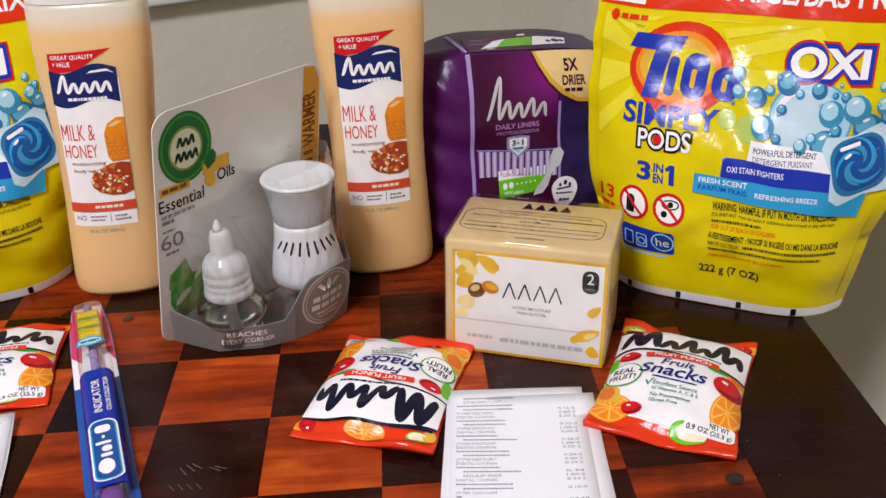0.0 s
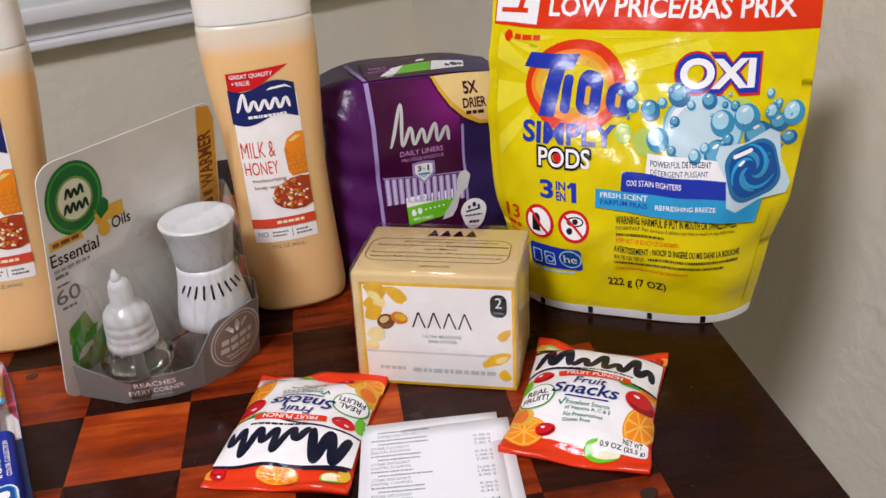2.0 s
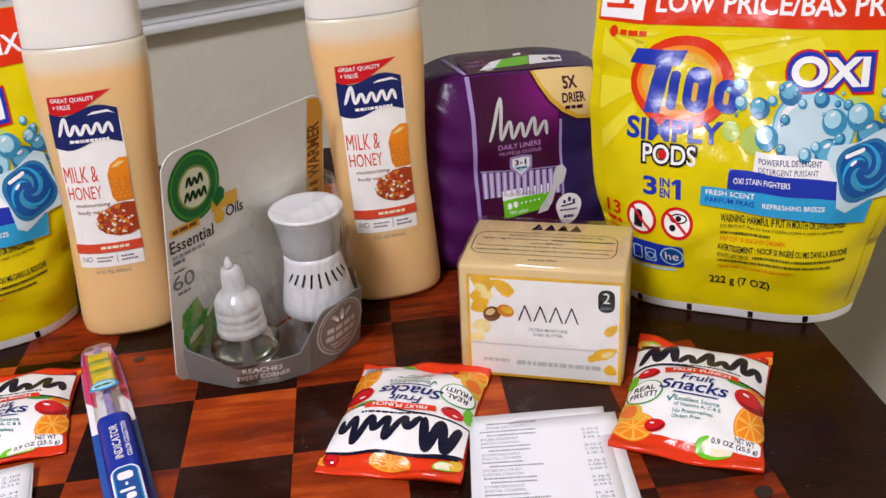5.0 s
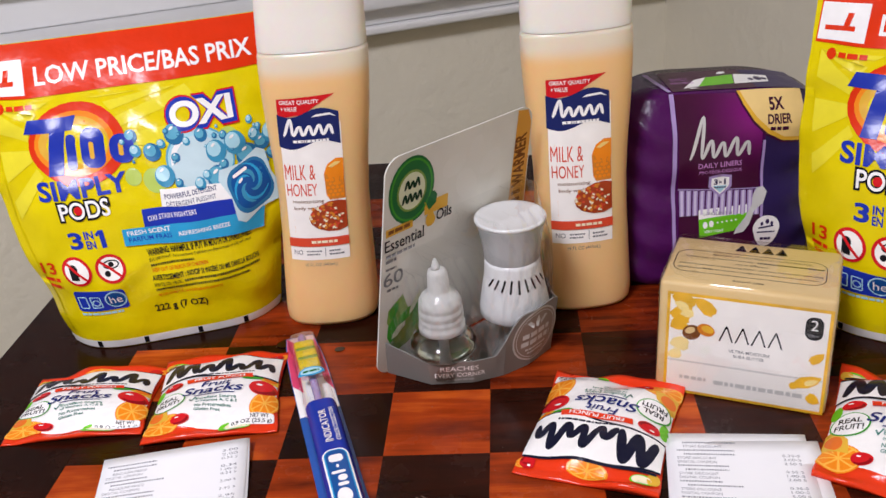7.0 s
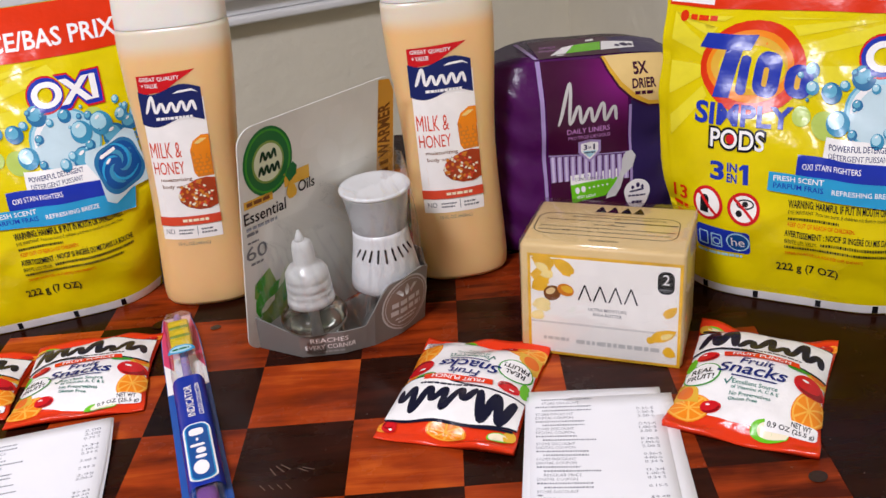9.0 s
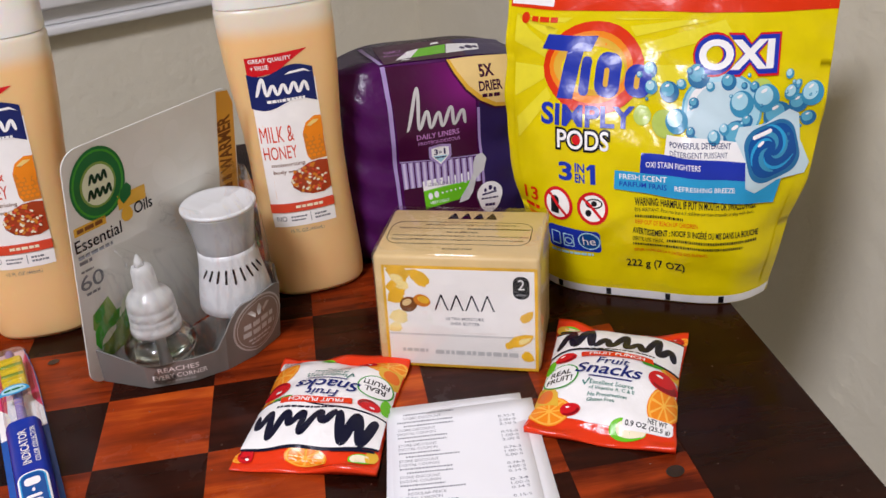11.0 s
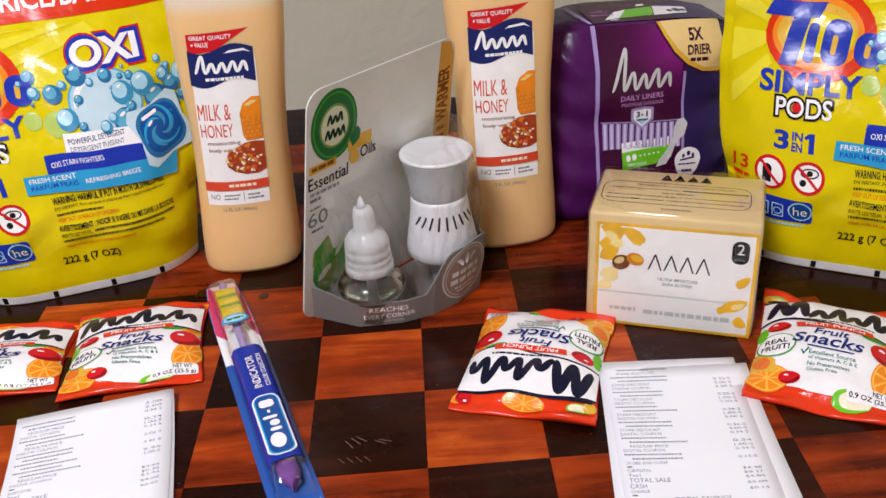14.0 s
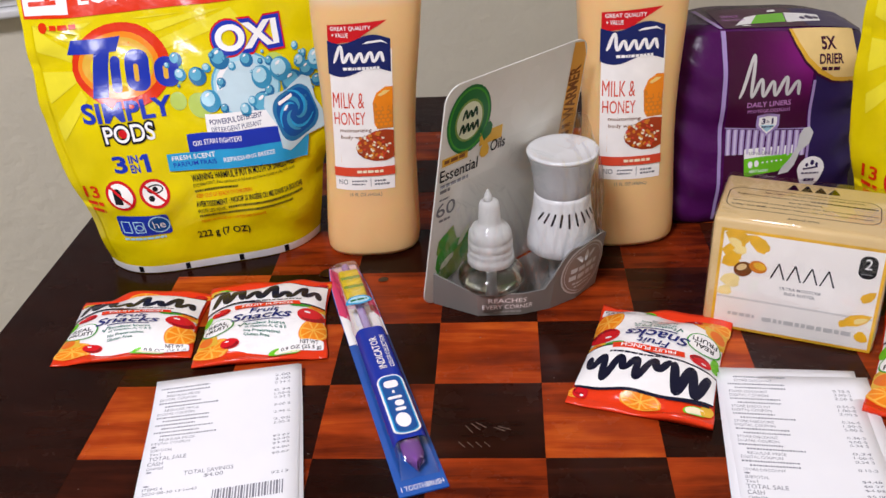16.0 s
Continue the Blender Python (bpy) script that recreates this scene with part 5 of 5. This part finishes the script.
ink("pink_white", "E9C9CF", 0.3), ink("sleeve_blue", "16309A", 0.2)
M["card_blue"] = material("blue_card", (0.018, 0.10, 0.42), 0.25, vary=0.25, scale=20)
M["blister_pack"] = clear_plastic("brush_blister", (0.985, 0.985, 0.985), 0.05, 0.6, dents=0.6)
part("backing_card", grid_bm(lambda u, y: (u * brush_half(y), y, 0.0014), span(-1, 1, 4), span(0, BL, 40), lambda u, y: (u * brush_half(y), y, 0.0004)), M["card_blue"], brush, "glossy blue card", smooth=False)
card_top = lambda x, y: (x, y, 0.0014)
D = lambda name, shapes, mat, lift=1, surf=card_top, **k: decal(name, shapes, surf, M[mat], brush, 0.0001 + 0.00012 * lift, **k)
D("card_fade", [poly((-14, 147), (14, 151), (14, 191), (-14, 191))], "skin_white", 1)
D("card_fade", [poly((-14, 191), (14, 191), (13.2, 222), (10.2, 251), (-10.2, 251), (-13.2, 222))], "pink_white", 1)
M["hot_pink"] = material("pink_print", (0.72, 0.05, 0.16), 0.3)
D("card_fade", [poly((-14, 186), (-7.5, 176), (-5, 244), (-10, 251), (-13, 222))], "hot_pink", 2)
D("card_fade", [poly((14, 172), (9, 186), (8, 236), (10.4, 246), (13, 222))], "hot_pink", 2)
D("lettering", [words("1 TOOTHBRUSH", -12, 3, 12.5, 7)], "white", 1)


def blister_top(x, y):
    t = min(abs(x - 0.001) / 0.0115, 1)
    e = min(min(y - 0.012, BL - 0.003 - y) / 0.012, 1)
    return (x, y, 0.0016 + 0.0125 * max(1 - t ** 5, 0) ** 0.6 * max(e, 0) ** 0.5)


part("blister", grid_bm(blister_top, span(-0.0105, 0.0125, 22), span(0.012, BL - 0.003, 60)), M["blister_pack"], brush, "clear plastic blister")
insert = lambda x, y: (lambda p: (p[0], p[1], p[2] + 0.0004))(blister_top(x, y))
part("insert", grid_bm(insert, span(-0.0095, 0.0115, 16), span(0.031, 0.146, 26)), M["sleeve_blue"], brush, "deep blue printed sleeve")
D("brand_plate", [pill(-7, 34, 9, 90, 6)], "white", 4, insert)
D("brand_plate", [pill(-6, 35, 8, 89, 5.2)], "cyan", 5, insert)
D("brand_plate", [pill(-5.2, 35.8, 7.2, 88.2, 4.6)], "deep_blue", 6, insert)
D("brand_mark", [turned(([(x, y - 5) for x, y in s[0]], s[1]), 1, 62, 90) for s in [ellipse(-15, 67.5, 6.5, 4.4), pill(-6.5, 63.4, -3.4, 70), pill(-2, 63.4, 3.4, 69, 2.4), pill(5, 63.4, 7.6, 72), pill(10.4, 66.6, 13.4, 68.2), pill(16, 63, 23, 71.6, 2.4)]], "white", 7, insert)
D("lettering", [turned(words("INDICATOR", -19, 116.5, 16, 121.5, 0.01), 1, 118, 90), turned(words("COLOR COLLECTION", -19, 111.6, 17, 114.4, 0.01), 1, 118, 90)], "white", 5, insert)
handle = part("toothbrush", grid_bm(lambda t, y: (0.001 + 0.0042 * math.cos(t) * (1 if y < 0.075 else 0.7), y, 0.007 + 0.0036 * math.sin(t)), span(0, 2 * math.pi, 14), span(0.018, 0.24, 30)), M["lilac"], brush, "purple and white toothbrush")
M["purple_grip"] = material("purple_grip", (0.20, 0.07, 0.30), 0.35)
part("grip", grid_bm(lambda t, y: (0.0005 + 0.0062 * math.cos(t) * math.sin(min((y - 0.014) / 0.012, 1) * 1.57), y, 0.007 + 0.0046 * math.sin(t)), span(0, 2 * math.pi, 14), span(0.0145, 0.050, 14)), M["purple_grip"], handle)
M["bristle"] = material("yellow_bristles", (0.85, 0.62, 0.02), 0.6, vary=0.25, scale=400, bump=0.5, bump_scale=900)
part("bristles", box_bm(-0.0065, 0.191, 0.006, 0.0085, 0.228, 0.0128, 0.002), M["bristle"], handle, "yellow bristles")
for k in range(5):
    part("bristle_row", box_bm(-0.006, 0.1950 + 0.0062 * k, 0.0124, 0.008, 0.1980 + 0.0062 * k, 0.0136, 0.0006), M["leafy"] if k % 2 else M["bristle"], handle)
D("oval_badge", [ellipse(0.5, 179.5, 8.5, 5.6)], "cyan", 12, insert)
D("oval_badge", [ellipse(0.5, 179.5, 7, 4.2)], "light_blue", 13, insert)
D("small_print", [bars(-5, 178.3, 6, 180.5, 3)], "dark_green", 14, insert)

# ---- receipts ----
M["paper"] = material("thermal_paper", (0.86, 0.855, 0.87), 0.6, vary=0.03, scale=30, bump=0.05, bump_scale=40)
M["thermal_ink"] = material("thermal_ink", (0.20, 0.20, 0.23), 0.7, vary=0.2, scale=300)


def build_receipt(m, label, width, length, lines, curl, second):
    p = thing("receipt", label, "receipt", m, group="receipts")

    def sheet(x, y, z0=0.0):
        return (x, -y, z0 + 0.0012 + curl * (x / width) ** 2 * 0.3 + curl * max(0, 1 - y / 0.05) ** 2 + 0.0006 * math.sin(40 * y + 30 * x))

    for turn, dx, dy, z0 in second:
        c, s = math.cos(radians(turn)), math.sin(radians(turn))
        f = lambda u, v, dz=0.0: (lambda q: (dx + c * q[0] - s * q[1], dy + s * q[0] + c * q[1], q[2] - dz))(sheet(u, v, z0))
        part("lower_sheet", grid_bm(lambda u, v: f(u, length - v), span(0, width, 8), span(0, length, 20), lambda u, v: f(u, length - v, 0.0002)), M["paper"], p)
    part("sheet", grid_bm(lambda u, v: sheet(u, length - v, 0.0008), span(0, width, 8), span(0, length, 24), lambda u, v: sheet(u, length - v, 0.0006)), M["paper"], p)
    face = lambda a, b: sheet(a, -b, 0.0008)
    out, y, n = [], -7.0, 0
    for ind, txt, size, price in lines:
        n += 1
        h = 2.1 * size
        if txt:
            out.append(words(txt, 4 + ind, y - h, 4 + ind + 1.62 * len(txt) * (1.35 if size > 1.2 else 1), y))
        else:
            out.append(bars(4 + ind, y - 0.80 * h, 4 + ind + 24 + (n * 7) % 11, y - 0.22 * h, n, gap=0.45, word=1.0))
        if price:
            out.append(words(price, width * 1000 - 16, y - 2.0, width * 1000 - 6, y))
        y -= h + 1.15
    tagged(decal("printing", out, face, M["thermal_ink"], p, 0.00012, step=0.03), kind="stuff")
    return p, face, y


B = ""
left_lines = [(0, B, 1, "2.00"), (4, B, 1, "2.00"), (4, "REGULAR PRICE", 1, "0.34 S"), (0, "DIGITAL COUPON", 1, ""), (0, B, 1, "0.34"), (4, B, 1, "1.00-S"), (4, "REGULAR PRICE", 1, "0.34 S"), (0, "DIGITAL COUPON", 1, ""), (0, B, 1, "2.00 S"), (4, B, 1, ""), (0, B, 1, "2.95 S"), (4, B, 1, ""),
              (0, B, 1, "2.95"), (4, B, 1, "2.00-S"), (4, "REGULAR PRICE", 1, ""), (0, "DIGITAL COUPON", 1, ""), (0, " .", 0.6, ""), (0, "SUBTOTAL", 1, "$3.63"), (0, "Tax1", 1, "$0.30"), (0, "TOTAL SALE", 1.5, "$3.93"), (0, "CASH", 1.5, "$4.00"), (0, "CHANGE", 1, "$0.07"),
              (0, " .", 0.6, ""), (22, "TOTAL SAVINGS", 1.5, ""), (34, "$4.00", 1.5, ""), (0, " .", 0.5, ""), (0, "ITEMS 6", 1, "9213"), (0, "2020-08-30 13:16:43", 1, "")]
right_lines = [(4, B, 1, "1.95-S"), (4, "STORE DISCOUNT", 1, "2.95-S"), (0, B, 1, ""), (4, B, 1, "0.35-S"), (0, "STORE DISCOUNT", 1, "2.00-S"), (0, "DIGITAL COUPON", 1, "2.50 S"), (0, B, 1, ""), (4, B, 1, "0.55-S"), (0, "STORE DISCOUNT", 1, "1.00-S"), (0, "DIGITAL COUPON", 1, "2.00 S"), (0, B, 1, ""), (4, B, 1, "0.36-S"),
               (0, "STORE DISCOUNT", 1, "1.00-S"), (0, "DIGITAL COUPON", 1, "5.00 S"), (0, B, 1, ""), (4, B, 1, "0.36-S"), (0, "STORE DISCOUNT", 1, "4.00-S"), (0, "DIGITAL COUPON", 1, "0.34 S"), (0, B, 1, ""), (4, B, 1, "0.34"), (4, "REGULAR PRICE", 1, "1.00-S"), (0, "DIGITAL COUPON", 1, "0.34 S"), (0, B, 1, ""), (4, B, 1, "0.15-S"),
               (0, "STORE DISCOUNT", 1, ""), (0, " .", 0.6, ""), (0, "SUBTOTAL", 1, "$4.48"), (0, "Tax1", 1, "$0.37"), (0, "TOTAL SALE", 1.5, "$4.85"), (0, "CASH", 1.5, "$5.00"), (0, "CHANGE", 1, "$0.15"), (0, " .", 0.6, ""), (22, "TOTAL SAVINGS", 1.5, "")]
rec, face, y = build_receipt(pose(-0.352, 0.4175, 0, 0, 0, 10.2), "white thermal paper receipt lying beside the toothbrush pack", 0.0925, 0.19, left_lines, 0.004, ((0.8, 0.0012, -0.001, 0.0),))
decal("barcode", [rect(44 + k * 1.1 + 0.3 * ((k * 7) % 3), y - 12, 44.5 + k * 1.1 + 0.3 * ((k * 7) % 3) + 0.25 * (k % 2), y - 1) for k in range(36)], face, M["thermal_ink"], rec, 0.00012, step=0.03)
build_receipt(pose(0.0085, 0.4275, 0, 0, 0, -5.0), "white thermal paper receipt partly under a snack pouch", 0.081, 0.20, right_lines, 0.003, ((-1.6, -0.002, -0.004, 0.0), (1.2, 0.0065, -0.007, 0.0003)))
